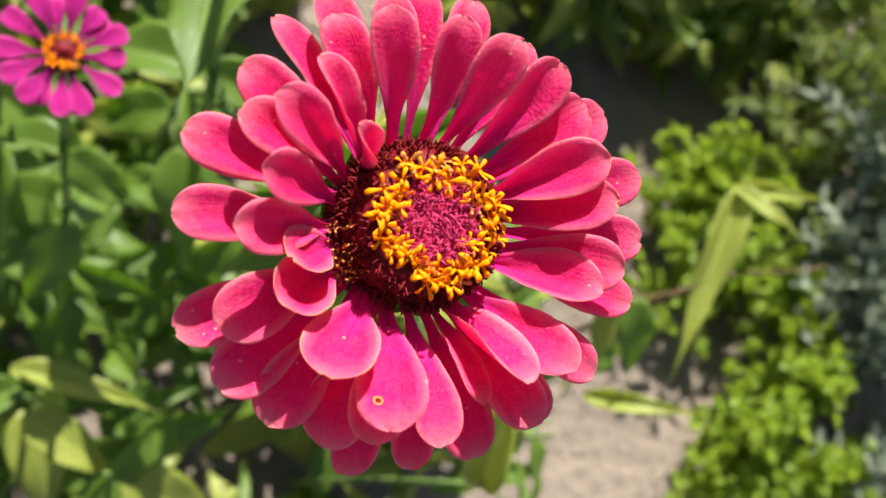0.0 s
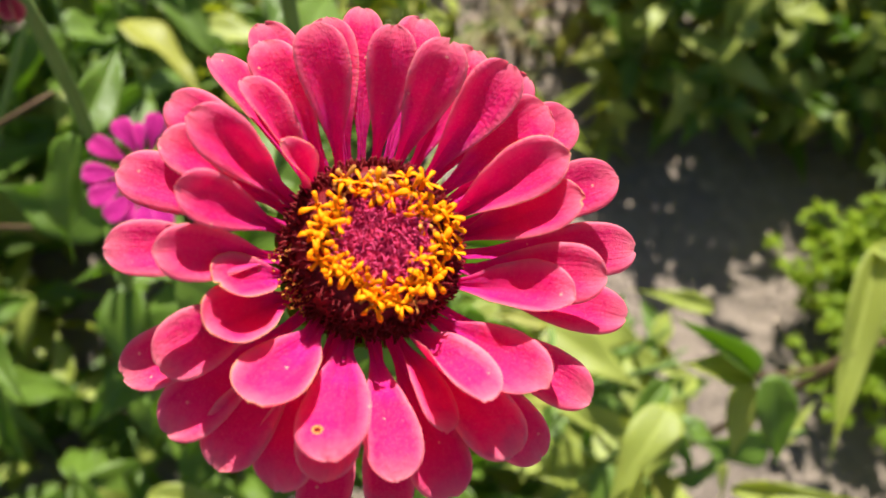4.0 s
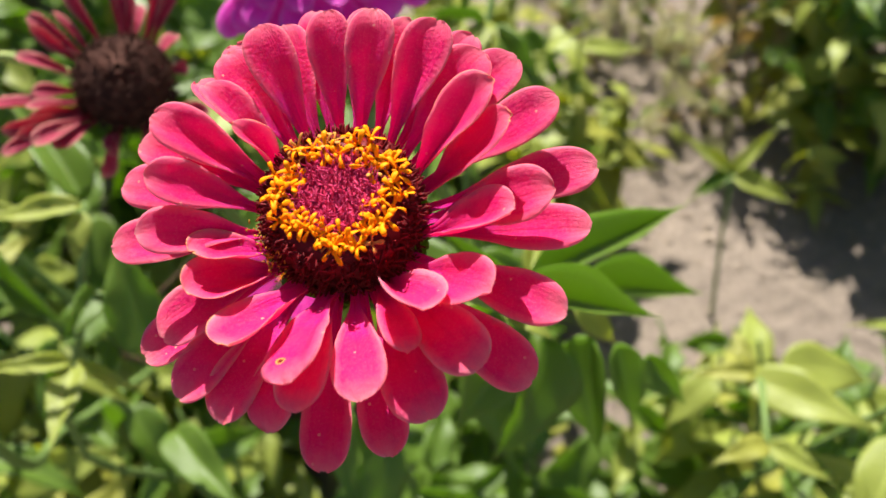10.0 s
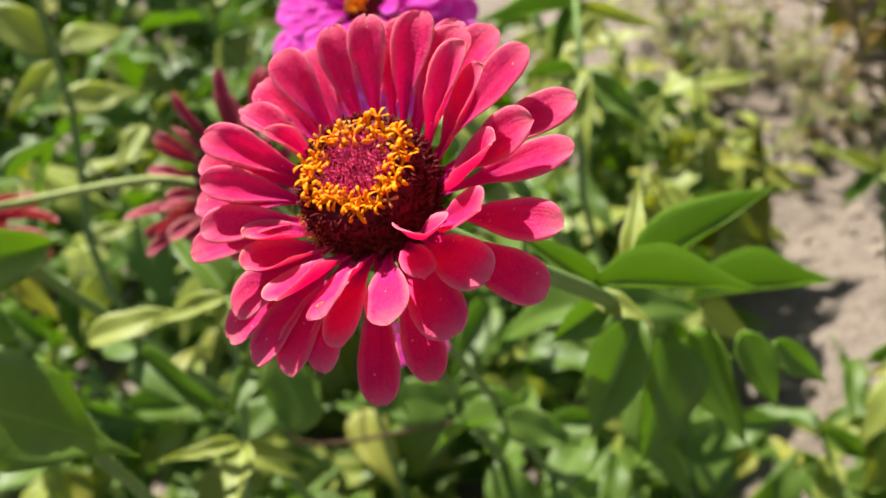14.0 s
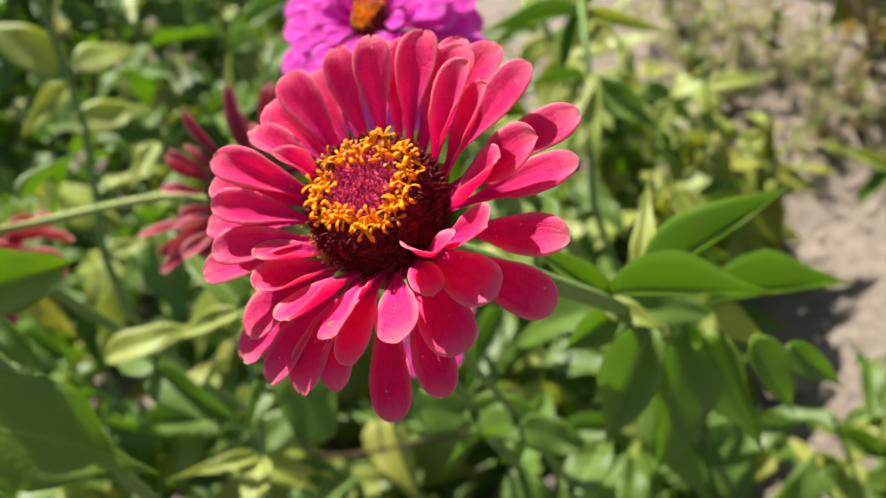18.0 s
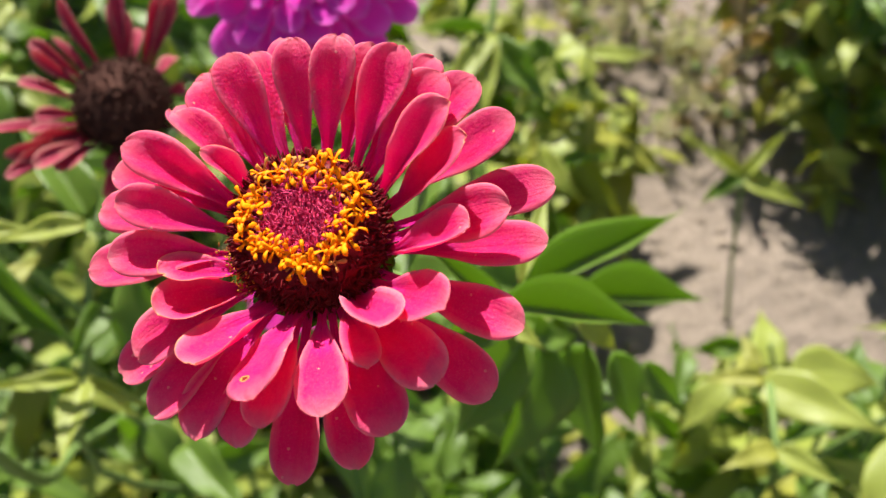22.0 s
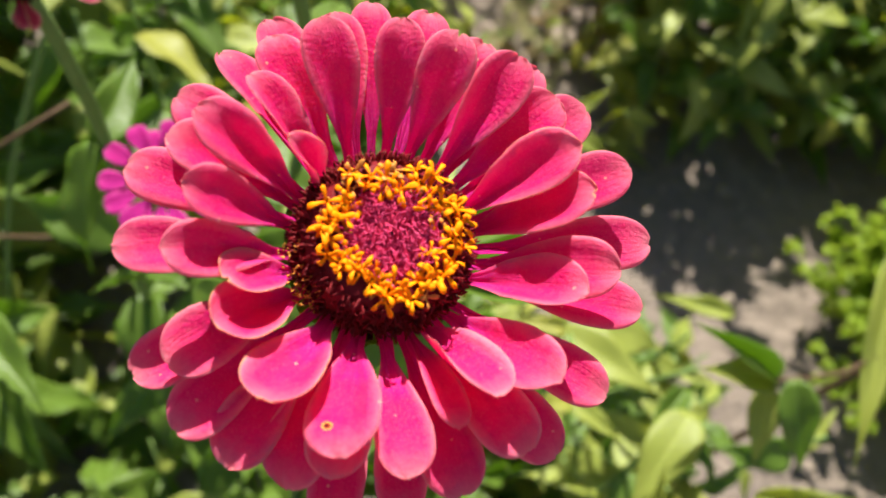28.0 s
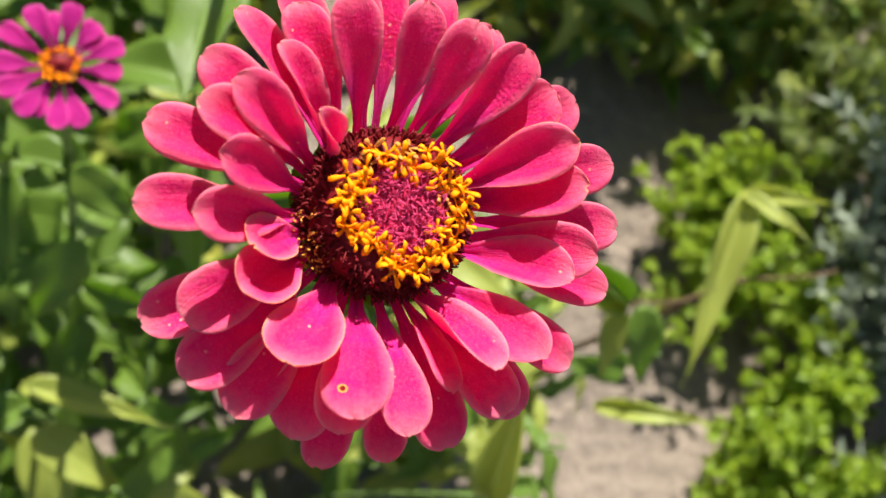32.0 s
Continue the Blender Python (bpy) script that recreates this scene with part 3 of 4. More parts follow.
# ---- leaves ----
def leaf_mesh(name, mat, length=1.0, width=0.36, fold=0.10, droop=0.18, curl=0.0, wave=0.03, seed=0, nu=14, nv=9, blunt=0.0, point=0.25):
    """A leaf along +x, foot at the origin, face up; length in its own units."""
    rng = random.Random(seed)
    ph = [rng.uniform(0, 6.28) for _ in range(3)]

    def face(U, V):
        s = (V - 0.5) * 2
        prof = width * 0.5 * (np.sin(np.pi * np.power(U * 0.985 + 0.012, 0.62 + blunt)) ** (0.80 + 0.75 * U**2)) * (1 - 0.15 * U) * np.power(np.maximum(1 - U**2.5, 0.0), point)
        x = length * U
        z = -droop * length * U**2 + fold * np.abs(s) * prof * 2.2 + wave * np.sin(U * 11 + ph[0] + np.sign(s) * ph[1]) * np.abs(s) ** 1.5 * np.sin(np.pi * U)
        side = s * prof + curl * U**2
        return np.stack([x - 0.15 * droop * U**3, side, z], -1)

    return sheet(name, face, nu, nv, 0.006 * length, mat)


LEAVES = [leaf_mesh("leaf", LEAF, width=w, fold=f, droop=d, curl=c, wave=wv, seed=i)
          for i, (w, f, d, c, wv) in enumerate(((0.38, 0.28, 0.15, 0.05, 0.05), (0.44, 0.16, 0.30, -0.08, 0.06), (0.33, 0.4, 0.1, 0.09, 0.04), (0.40, 0.22, 0.45, 0.03, 0.05), (0.46, 0.10, 0.05, -0.06, 0.06), (0.36, 0.45, 0.35, 0.07, 0.04)))]
LANCE = [leaf_mesh("leaf", LEAF, width=w, fold=f, droop=d, curl=c, wave=0.012, seed=50 + i, point=0.6) for i, (w, f, d, c) in enumerate(((0.22, 0.75, 0.02, 0.04), (0.24, 0.6, 0.06, -0.05), (0.21, 0.8, -0.05, 0.05)))]
DROOP = [leaf_mesh("leaf", LEAF, width=w, fold=f, droop=d, curl=c, wave=0.03, seed=70 + i, point=0.45) for i, (w, f, d, c) in enumerate(((0.40, 0.35, 0.10, 0.05), (0.44, 0.45, 0.14, -0.04), (0.46, 0.30, 0.12, 0.06)))]
LEAF_FOLDED = leaf_mesh("leaf", LEAF_PALE, width=0.34, fold=0.8, droop=0.05, curl=0.05, wave=0.01, seed=80, blunt=0.1)
PALE_LANCE = [leaf_mesh("leaf", LEAF_PALE, width=w, fold=f, droop=d, curl=c, wave=0.03, seed=60 + i, point=0.6) for i, (w, f, d, c) in enumerate(((0.18, 0.4, 0.02, 0.03), (0.22, 0.3, 0.06, -0.05), (0.24, 0.25, 0.04, 0.06)))]
LEAVES_PALE = [leaf_mesh("leaf", LEAF_PALE, width=w, fold=f, droop=d, curl=c, seed=20 + i) for i, (w, f, d, c) in enumerate(((0.40, 0.1, 0.2, 0.04), (0.46, 0.05, 0.35, -0.04), (0.36, 0.18, 0.1, 0.0)))]
LEAVES_YELLOW = [leaf_mesh("leaf", LEAF_YELLOW, width=w, fold=f, droop=d, curl=c, wave=0.05, seed=30 + i) for i, (w, f, d, c) in enumerate(((0.42, 0.1, 0.4, 0.05), (0.38, 0.2, 0.55, -0.06)))]
LEAVES_DRY = [leaf_mesh("leaf", LEAF_DRY, width=w, fold=f, droop=d, curl=c, wave=0.08, seed=40 + i) for i, (w, f, d, c) in enumerate(((0.30, 0.4, 0.6, 0.1), (0.36, 0.3, 0.8, -0.12), (0.25, 0.5, 0.4, 0.05)))]


def leaf_pose(foot, tip, face=(0, 0, 1)):
    """The pose and length of a leaf from foot to tip, its face towards the given way."""
    foot, tip = Vector(foot), Vector(tip)
    x = (tip - foot).normalized()
    z = Vector(face)
    z = (z - x * z.dot(x)).normalized()
    y = z.cross(x)
    m = Matrix((x, y, z)).transposed().to_4x4() @ Matrix.Scale((tip - foot).length, 4)
    m.translation = foot
    return m


def add_leaf(parent, mesh, foot, tip, face=(0, 0, 1), label=""):
    return under(part("leaf", mesh, parent, label=label), leaf_pose(foot, tip, face))


def add_stem(parent, points, r_lo, r_hi, mat=None, n=14, name="stem", sides=8):
    """A stem, branch or stalk through points in the world, as a part."""
    pts = smooth_path(points, n)
    off = parent.matrix_basis.translation
    return part(name, tube(name, [p - off for p in pts], list(np.linspace(r_lo, r_hi, n)), mat or STEM, sides), parent)


# the large zinnia's own stem and leaf pairs
neck = HEAD @ Vector((0, 0, -21 * MM))
add_stem(zinnia, [(0.0, 0.36, 0.0), (0.008, 0.34, 0.45), (0.026, 0.265, 0.64), (0.044, 0.180, 0.755), (0.058, 0.100, 0.885), (0.047, 0.068, 0.952), neck], 0.0042, 0.0024, n=34)
add_leaf(zinnia, LANCE[0], (0.057, 0.101, 0.890), (0.108, 0.117, 0.837), (0.00, -0.20, 1.00))
add_leaf(zinnia, LANCE[1], (0.057, 0.101, 0.890), (0.039, 0.108, 0.922), (0.00, -0.20, 1.00))
add_leaf(zinnia, LANCE[2], (0.063, 0.130, 0.852), (0.129, 0.177, 0.816), (0.00, -0.20, 1.00))
add_leaf(zinnia, LANCE[0], (0.078, 0.176, 0.770), (0.152, 0.210, 0.697), (0.00, -0.20, 1.00))
add_leaf(zinnia, PALE_LANCE[0], (0.062, 0.137, 0.844), (0.079, 0.187, 0.848), (0.09, -0.45, 1.07))
add_leaf(zinnia, PALE_LANCE[1], (0.072, 0.138, 0.844), (0.085, 0.175, 0.835), (0.07, -0.44, 1.09))
add_leaf(zinnia, DROOP[0], (0.062, 0.119, 0.843), (0.023, 0.097, 0.806), (-0.15, -0.75, 0.65))
add_leaf(zinnia, DROOP[1], (0.065, 0.126, 0.822), (0.042, 0.093, 0.770), (0.45, -0.75, 0.50))
add_leaf(zinnia, DROOP[2], (0.082, 0.133, 0.807), (0.074, 0.100, 0.757), (-0.60, -0.60, 0.55))
add_leaf(zinnia, DROOP[0], (0.092, 0.135, 0.795), (0.096, 0.112, 0.760), (0.25, -0.40, 0.90))
add_leaf(zinnia, DROOP[1], (0.057, 0.117, 0.861), (0.028, 0.112, 0.851), (-0.15, -0.75, 0.65))
add_leaf(zinnia, DROOP[2], (0.104, 0.135, 0.783), (0.117, 0.118, 0.761), (-0.15, -0.75, 0.65))
add_leaf(zinnia, LEAVES_PALE[0], (0.054, 0.109, 0.876), (0.070, 0.094, 0.873), (0.00, -0.20, 1.00))
add_leaf(zinnia, LEAVES_PALE[1], (0.079, 0.172, 0.767), (0.106, 0.167, 0.737), (0.00, -0.20, 1.00))
NODE3 = Vector((0.010, 0.335, 0.48))
add_leaf(zinnia, LEAVES[0], NODE3, (0.09, 0.36, 0.42), (0.2, -0.3, 1))
add_leaf(zinnia, LEAVES[1], NODE3, (-0.07, 0.34, 0.42), (-0.2, -0.3, 1))


# ---- other flowers of the bed ----
def stem_leaves(plant, rng, foot, top, pairs, size, pool):
    """Opposite pairs of leaves up a stem."""
    foot, top = Vector(foot), Vector(top)
    spin = rng.uniform(0, 6.28)
    for k in range(pairs):
        f = (k + 0.8) / (pairs + 0.4)
        p = foot.lerp(top, f)
        for s in (0, 1):
            a = spin + s * math.pi + (k % 2) * math.pi / 2 + rng.uniform(-0.3, 0.3)
            L = size * rng.uniform(0.75, 1.2) * (1.15 - 0.45 * f)
            d = Vector((math.cos(a), math.sin(a), rng.uniform(-0.85, 0.40)))
            add_leaf(plant, rng.choice(pool), p, p + d.normalized() * L, (rng.uniform(-0.8, 0.8), rng.uniform(-0.9, 0.6), 1))


def place_petals(head_ob, ring, mat, seed, nu=12, nv=7):
    rng = random.Random(seed)
    for count, r, h, w, arch, cup, r0, h0, turn in ring:
        meshes = [petal_mesh(0, r * rng.uniform(0.92, 1.06), h + rng.uniform(-2, 2), w * rng.uniform(0.9, 1.1), arch=arch, cup=cup, r0=r0, h0=h0, mat=mat, nu=nu, nv=nv, seed=rng.randint(0, 999)) for _ in range(4)]
        for k in range(count):
            part("petal", rng.choice(meshes), head_ob, Matrix.Rotation(radians(turn + 360 * (k + rng.uniform(-0.25, 0.25)) / count), 4, "Z"))


mag = thing("zinnia_plant", "zinnia with a full double magenta flower", "flower", at=(0.03, 0.27, 0))
MAG_HEAD = frame_of((0.006, 0.216, 0.944), (0.05, -0.45, 0.9), (0, 1, 0.2))
mag_head = under(part("flower_head", cone_mesh("flower_head", [(5, -14), (9, -12), (10, -6), (9, 0), (6, 3), (1, 4)], CHAFF), mag), MAG_HEAD)
place_petals(mag_head, [(17, 49, -15, 14, 4, 0.10, 9, -10, 0), (17, 47, -8, 13, 4, 0.10, 9, -8, 8), (15, 42, -2, 12, 4, 0.12, 9, -6, 3), (14, 36, 3, 11, 4, 0.14, 9, -4, 14), (12, 29, 7, 10, 3, 0.16, 8.5, -2, 0), (10, 21, 8.5, 9, 3, 0.2, 8, 0, 9)], PETAL_MAGENTA, 4)
florets_on(mag_head, 16, 2, 9, 5, 1.0, 9, 0.0)
add_stem(mag, [(0.03, 0.27, 0), (0.03, 0.265, 0.5), (0.015, 0.235, 0.85), MAG_HEAD @ Vector((0, 0, -0.012))], 0.0045, 0.003, n=20)
stem_leaves(mag, random.Random(2), (0.03, 0.27, 0.2), (0.016, 0.24, 0.86), 6, 0.095, LEAVES)

pink = thing("zinnia_plant", "small single pink zinnia with a yellow-ringed dark centre", "flower", at=(-0.05, 0.20, 0))
PINK_HEAD = frame_of((-0.0336, 0.1716, 0.822), (0.05, -0.30, 0.95), (0, 1, 0.2))
pink_head = under(part("flower_head", cone_mesh("flower_head", [(4, -6), (7, -5), (7.5, -2), (6, 0.5), (3, 1.6), (0.5, 2)], CHAFF), pink), PINK_HEAD)
place_petals(pink_head, [(12, 26, 0, 9.0, 2, 0.12, 6, -4, 0), (7, 24, -3, 9.0, 2, 0.12, 6, -4, 12)], PETAL_PINK, 6)
florets_on(pink_head, 18, 5.4, 7.6, 0.3, 0.72, 12)
add_stem(pink, [(-0.05, 0.20, 0), (-0.045, 0.197, 0.5), (-0.036, 0.181, 0.79), PINK_HEAD @ Vector((0, 0, -0.005))], 0.0035, 0.0022, n=20)
stem_leaves(pink, random.Random(4), (-0.05, 0.20, 0.15), (-0.038, 0.184, 0.76), 6, 0.085, LEAVES)


def withered(foot, centre, axis, seed, label, reach=42, fall=(-26, 6), broad=(7, 11)):
    plant = thing("zinnia_plant", label, "flower", "withered zinnias", at=foot)
    M = frame_of(centre, axis, (0.1, 1, 0.3))
    hd = under(part("flower_head", cone_mesh("flower_head", [(5, -12), (11, -11), (17, -4), (19, 3), (17, 10), (11, 15), (2, 17)], CONE_BROWN), plant, label="dark brown dried seed cone"), M)
    cf = part("chaff", spikes("chaff", chaff(lambda h: 18.6 if h < 4 else 18.8 * math.sqrt(max(0.0, 1 - ((h - 3) / 14.0) ** 2)), 900, -6, 16.6, seed, (2.0, 3.6), 0.5), CONE_BROWN), hd)
    cf["kind"] = "stuff"
    rng = random.Random(seed)
    for k in range(30):
        az = rng.uniform(-150, 20) if k < 22 else rng.uniform(140, 215) if k < 27 else rng.uniform(20, 140)
        part("petal", petal_mesh(az, reach * (rng.uniform(0.85, 1.3) if k < 22 else rng.uniform(0.6, 0.85)), rng.uniform(*fall) + (0 if k < 22 else -8), rng.uniform(*broad), arch=rng.uniform(-2, 4), cup=0.4, twist=rng.uniform(-60, 60), r0=15, h0=-8, mat=PETAL_DRY, nu=12, nv=7), hd)
    x, y, z = centre
    add_stem(plant, [foot, ((foot[0] + x) / 2, (foot[1] + y) / 2, 0.5), (x, y + 0.012, z - 0.06), M @ Vector((0, 0, -0.01))], 0.0045, 0.003, n=20)
    stem_leaves(plant, random.Random(seed + 1), (foot[0], foot[1], 0.15), (x, y + 0.012, z - 0.07), 6, 0.095, LEAVES)
    return plant


faded = withered((-0.12, 0.30, 0), (-0.072, 0.200, 0.905), (0.3, -0.40, 0.85), 21, "zinnia with a withered dark red flower and brown cone", 44, (-10, 14), (5, 8.5))
withered((-0.28, 0.28, 0), (-0.214, 0.218, 0.928), (-0.5, 0.3, 0.8), 27, "zinnia with a faded dark red drooping flower", 36, (-46, -14), (9, 13))
add_stem(faded, [(-0.080, 0.210, 0.884), (-0.130, 0.243, 0.889), (-0.19, 0.229, 0.917), (-0.25, 0.22, 0.94)], 0.0022, 0.0020, STEM_PALE, 12, name="branch")
add_stem(faded, [(-0.118, 0.29, 0.55), (-0.170, 0.221, 0.714), (-0.135, 0.239, 0.733), (-0.097, 0.254, 0.755)], 0.0016, 0.0012, STEM_BROWN, 12, name="twig")

# two small pink zinnias far back in the bed
for x, y, z in ((-0.36, 1.14, 0.60), (-0.06, 1.21, 0.36)):
    far_pink = thing("zinnia_plant", "distant zinnia with a pale pink flower", "flower", "far pink zinnias", at=(x, y + 0.03, 0))
    far_head = under(part("flower_head", cone_mesh("flower_head", [(4, -6), (7, -5), (7.5, -2), (6, 0.5), (3, 1.6), (0.5, 2)], CHAFF, 16), far_pink), frame_of((x, y, z), (0.1, -0.5, 0.85), (0, 1, 0.2)))
    place_petals(far_head, [(13, 36, -4, 12, 3, 0.12, 6, -4, 0), (11, 28, 0, 11, 3, 0.12, 6, -4, 12)], PETAL_PINK, 8, 8, 5)
    add_stem(far_pink, [(x, y + 0.03, 0), (x, y + 0.025, z * 0.6), (x, y, z - 0.006)], 0.004, 0.003, None, 10)
    stem_leaves(far_pink, random.Random(int(x * 100)), (x, y + 0.03, 0.05), (x, y + 0.01, z * 0.92), 5, 0.11, LEAVES)


# ---- foliage of the bed: leafy zinnia plants without flowers ----
def leafy_plant(x, y, height, pairs, size, pool, seed, label, stem_mat=None, group="leafy zinnia plants", branches=2):
    rng = random.Random(seed)
    z0 = ground_height(x, y) - 0.01
    plant = thing("leafy_plant", label, "plant", group, at=(x, y, z0))
    tx, ty = x + rng.uniform(-0.05, 0.05), y + rng.uniform(-0.05, 0.05)
    top = (tx, ty, z0 + height)
    add_stem(plant, [(x, y, z0), ((x + tx) / 2 + rng.uniform(-0.02, 0.02), (y + ty) / 2, z0 + height * 0.5), top], 0.004, 0.0018, stem_mat, 10, sides=6)
    stem_leaves(plant, rng, (x, y, z0 + 0.03), top, pairs, size, pool)
    for b in range(branches):
        f = rng.uniform(0.35, 0.7)
        p = Vector((x, y, z0)).lerp(Vector(top), f)
        a = rng.uniform(0, 6.28)
        e = p + Vector((math.cos(a) * 0.09, math.sin(a) * 0.09, height * rng.uniform(0.12, 0.3)))
        add_stem(plant, [p, p.lerp(e, 0.5) + Vector((0, 0, -0.01)), e], 0.0022, 0.0014, stem_mat, 6, name="branch", sides=5)
        stem_leaves(plant, rng, p, e, 2, size * 0.8, pool)
    return plant


GREEN = LEAVES + LEAVES[:3] + LEAVES_PALE[:1]
MIXED = LEAVES + LEAVES + LEAVES_PALE + LEAVES_YELLOW[:1]
RIM = LEAVES + LEAVES_PALE + LEAVES_YELLOW
BARE = ((0.13, 0.57, 0.09), (0.16, 0.66, 0.07), (-0.127, 0.31, 0.06), (0.004, 0.288, 0.035), (-0.04, 0.53, 0.05), (0.10, 0.50, 0.10), (0.11, 0.40, 0.06), (0.035, 0.412, 0.05), (-0.725, 0.557, 0.10), (-0.855, 0.83, 0.10), (-1.01, 0.94, 0.12), (-0.444, 0.63, 0.08))
rng = random.Random(77)
spots = []
# dense bed on the near and far left, thinning towards the sandy path
for k in range(6000):
    x, y = rng.uniform(-2.6, 0.36), rng.uniform(0.0, 3.2)
    edge = 0.31 - 0.50 * max(0, y - 0.22)
    if x > edge or (x > -0.35 and y > 1.3):
        continue
    gap = 0.092 if (x > -0.40 and y < 0.50) else 0.085 if (x > -0.8 and y < 0.9) else (0.12 if x > -1.5 and y < 1.9 else 0.17)
    if any((x - a) ** 2 + (y - b) ** 2 < gap ** 2 for a, b in spots) or any((x - a) ** 2 + (y - b) ** 2 < r * r for a, b, r in BARE):
        continue
    spots.append((x, y))
    if len(spots) >= 290:
        break
for k, (x, y) in enumerate(spots):
    near = x > -0.35 and y < 0.5
    rim = x > 0.16 - 0.5 * max(0, y - 0.22)
    far = x < -0.8 or y > 0.9
    hgt = rng.uniform(0.20, 0.40) if rim else (rng.uniform(0.16, 0.40) if rng.random() < 0.75 else rng.uniform(0.48, 0.64)) if near else rng.uniform(0.5, 0.80) if far else rng.uniform(0.30, 0.62)
    leafy_plant(x, y, hgt, 5 if not far else 4, rng.uniform(0.09, 0.13) * (1.5 if far else 1.0 if near else 1.2), RIM if rim else MIXED + LEAVES_PALE if x < -0.2 and rng.random() < 0.5 else GREEN if rng.random() < 0.62 else MIXED, 1000 + k, "green leafy zinnia plant growing in the bed", branches=2 if not far else 1)


# added row of tall bushes, mostly out of view, to cast shade over the bed
for k in range(11):
    x, y = -1.75 + 0.135 * k, 1.60 + 0.13 * ((k * 5) % 3)
    leafy_plant(x, y, 0.92 + 0.06 * (k % 3), 8, 0.19, LEAVES, 1900 + k, "tall bushy plant added behind the bed, mostly out of view, to shade it", None, "tall back plants", 3)


def frond_mesh(name, mat, seed, stalk, leaf, kind):
    """One stalk that rises and leans towards +x, with its small leaves: curly, feathery or needle-like."""
    rng = random.Random(seed)
    verts, faces, uvs = [], [], []
    end = Vector((stalk * rng.uniform(0.35, 0.75), 0, stalk * rng.uniform(0.75, 1.0)))

    def on(f):
        return end * f + Vector((-0.12 * stalk * math.sin(f * math.pi), 0, 0.10 * stalk * math.sin(f * math.pi)))

    def blade(p, d, L, W, curl, root=None):
        d = d.normalized()
        s = d.cross(Vector((rng.uniform(-1, 1), rng.uniform(-1, 1), 1.2))).normalized()
        n = s.cross(d)
        b = len(verts)
        for u, g in ((0, 0.15), (0.35, 0.9), (0.7, 0.8), (1, 0.1)):
            for q in (-1, 0, 1):
                verts.append(p + d * L * u + s * W * g * q + n * (abs(q) * curl * W + 0.25 * curl * L * math.sin(u * 5)))
                uvs.append((u, 0.5 + 0.5 * q))
        for i in range(3):
            for q in (0, 1):
                quad = [b + i * 3 + q, b + (i + 1) * 3 + q, b + (i + 1) * 3 + q + 1, b + i * 3 + q + 1]
                faces.append(tuple(root if root is not None and f == b + 1 else f for f in quad))

    rings = 5 if kind == "curly" else 14
    for i in range(rings):
        for q in range(4):
            verts.append(on(i / (rings - 1)) + Vector((math.cos(q * 1.57), math.sin(q * 1.57), 0)) * 0.0011)
            uvs.append((0.3, 0.3))
    for i in range(rings - 1):
        for q in range(4):
            faces.append((i * 4 + q, i * 4 + (q + 1) % 4, (i + 1) * 4 + (q + 1) % 4, (i + 1) * 4 + q))
    if kind == "curly":
        for c in range(7):
            knot = on(1.0 - 0.10 * c) + Vector((rng.uniform(-1, 1), rng.uniform(-1.6, 1.6), rng.uniform(-0.2, 0.5))) * leaf * (0.3 if c == 0 else 1.1)
            for j in range(7):
                d = Vector((rng.uniform(-0.6, 1), rng.uniform(-1, 1), rng.uniform(-0.2, 0.8)))
                blade(knot, d, leaf * rng.uniform(0.7, 1.2), leaf * rng.uniform(0.3, 0.5), rng.uniform(0.2, 0.7))
    else:
        for j in range(46):
            d = end.normalized() + Vector((rng.uniform(-1, 1), rng.uniform(-1.2, 1.2), rng.uniform(-0.4, 0.6)))
            root = rng.randint(3, rings - 1) * 4 + j % 4
            blade(verts[root], d, leaf * rng.uniform(0.6, 1.2), leaf * (0.07 if kind == "needle" else 0.16), 0.3, root)
    return mesh_from(name, verts, faces, mat, uvs)


def clumps(name, piece, meshes, count, places, label, category, group):
    """Plants of many fronds, each frond a part."""
    for k, (x, y, s) in enumerate(places):
        rng = random.Random(k * 31 + count)
        plant = thing(name, label, category, group, at=(x, y, ground_height(x, y) - 0.006))
        for j in range(count):
            m = Matrix.Rotation(j * 2.4 + rng.uniform(-0.4, 0.4), 4, "Z") @ Matrix.Translation((rng.uniform(0.0, 0.02), 0, 0)) @ Matrix.Rotation(rng.uniform(-0.75, 0.30), 4, "Y") @ Matrix.Scale(s * rng.uniform(0.7, 1.15), 4)
            part(piece, meshes[j % len(meshes)], plant, m)


PARSLEY_FRONDS = [frond_mesh("frond", PARSLEY, i, 0.20, 0.020, "curly") for i in range(5)]
SILVER_FRONDS = [frond_mesh("sprig", SILVER, 10 + i, 0.30, 0.036, "feather") for i in range(4)]
FEATHER_FRONDS = [frond_mesh("sprig", FEATHER, 20 + i, 0.34, 0.055, "needle") for i in range(4)]
DRY_FRONDS = [frond_mesh("sprig", DRY_GRASS, 30 + i, 0.34, 0.055, "needle") for i in range(4)]
clumps("parsley_plant", "frond", PARSLEY_FRONDS, 26, [(0.76, 0.52, 0.7), (0.80, 0.56, 0.75), (0.87, 0.52, 0.8), (0.84, 0.42, 0.7), (0.77, 0.40, 0.6), (0.82, 0.18, 0.8), (0.89, 0.12, 0.85), (0.90, 0.26, 0.8), (0.79, 0.10, 0.65), (0.92, 0.40, 0.65)], "bright green curly parsley plant in sandy soil", "parsley", "parsley plants")
clumps("silver_herb", "sprig", SILVER_FRONDS, 26, [(1.04, 0.44, 0.9), (1.05, 0.31, 0.85), (1.14, 0.52, 1.0), (1.06, 0.14, 0.8), (1.18, 0.36, 1.0), (1.02, 0.02, 0.75), (1.16, 0.20, 0.9), (0.98, 0.36, 0.6)], "silvery grey-green feathery herb", "herb", "silvery herbs")
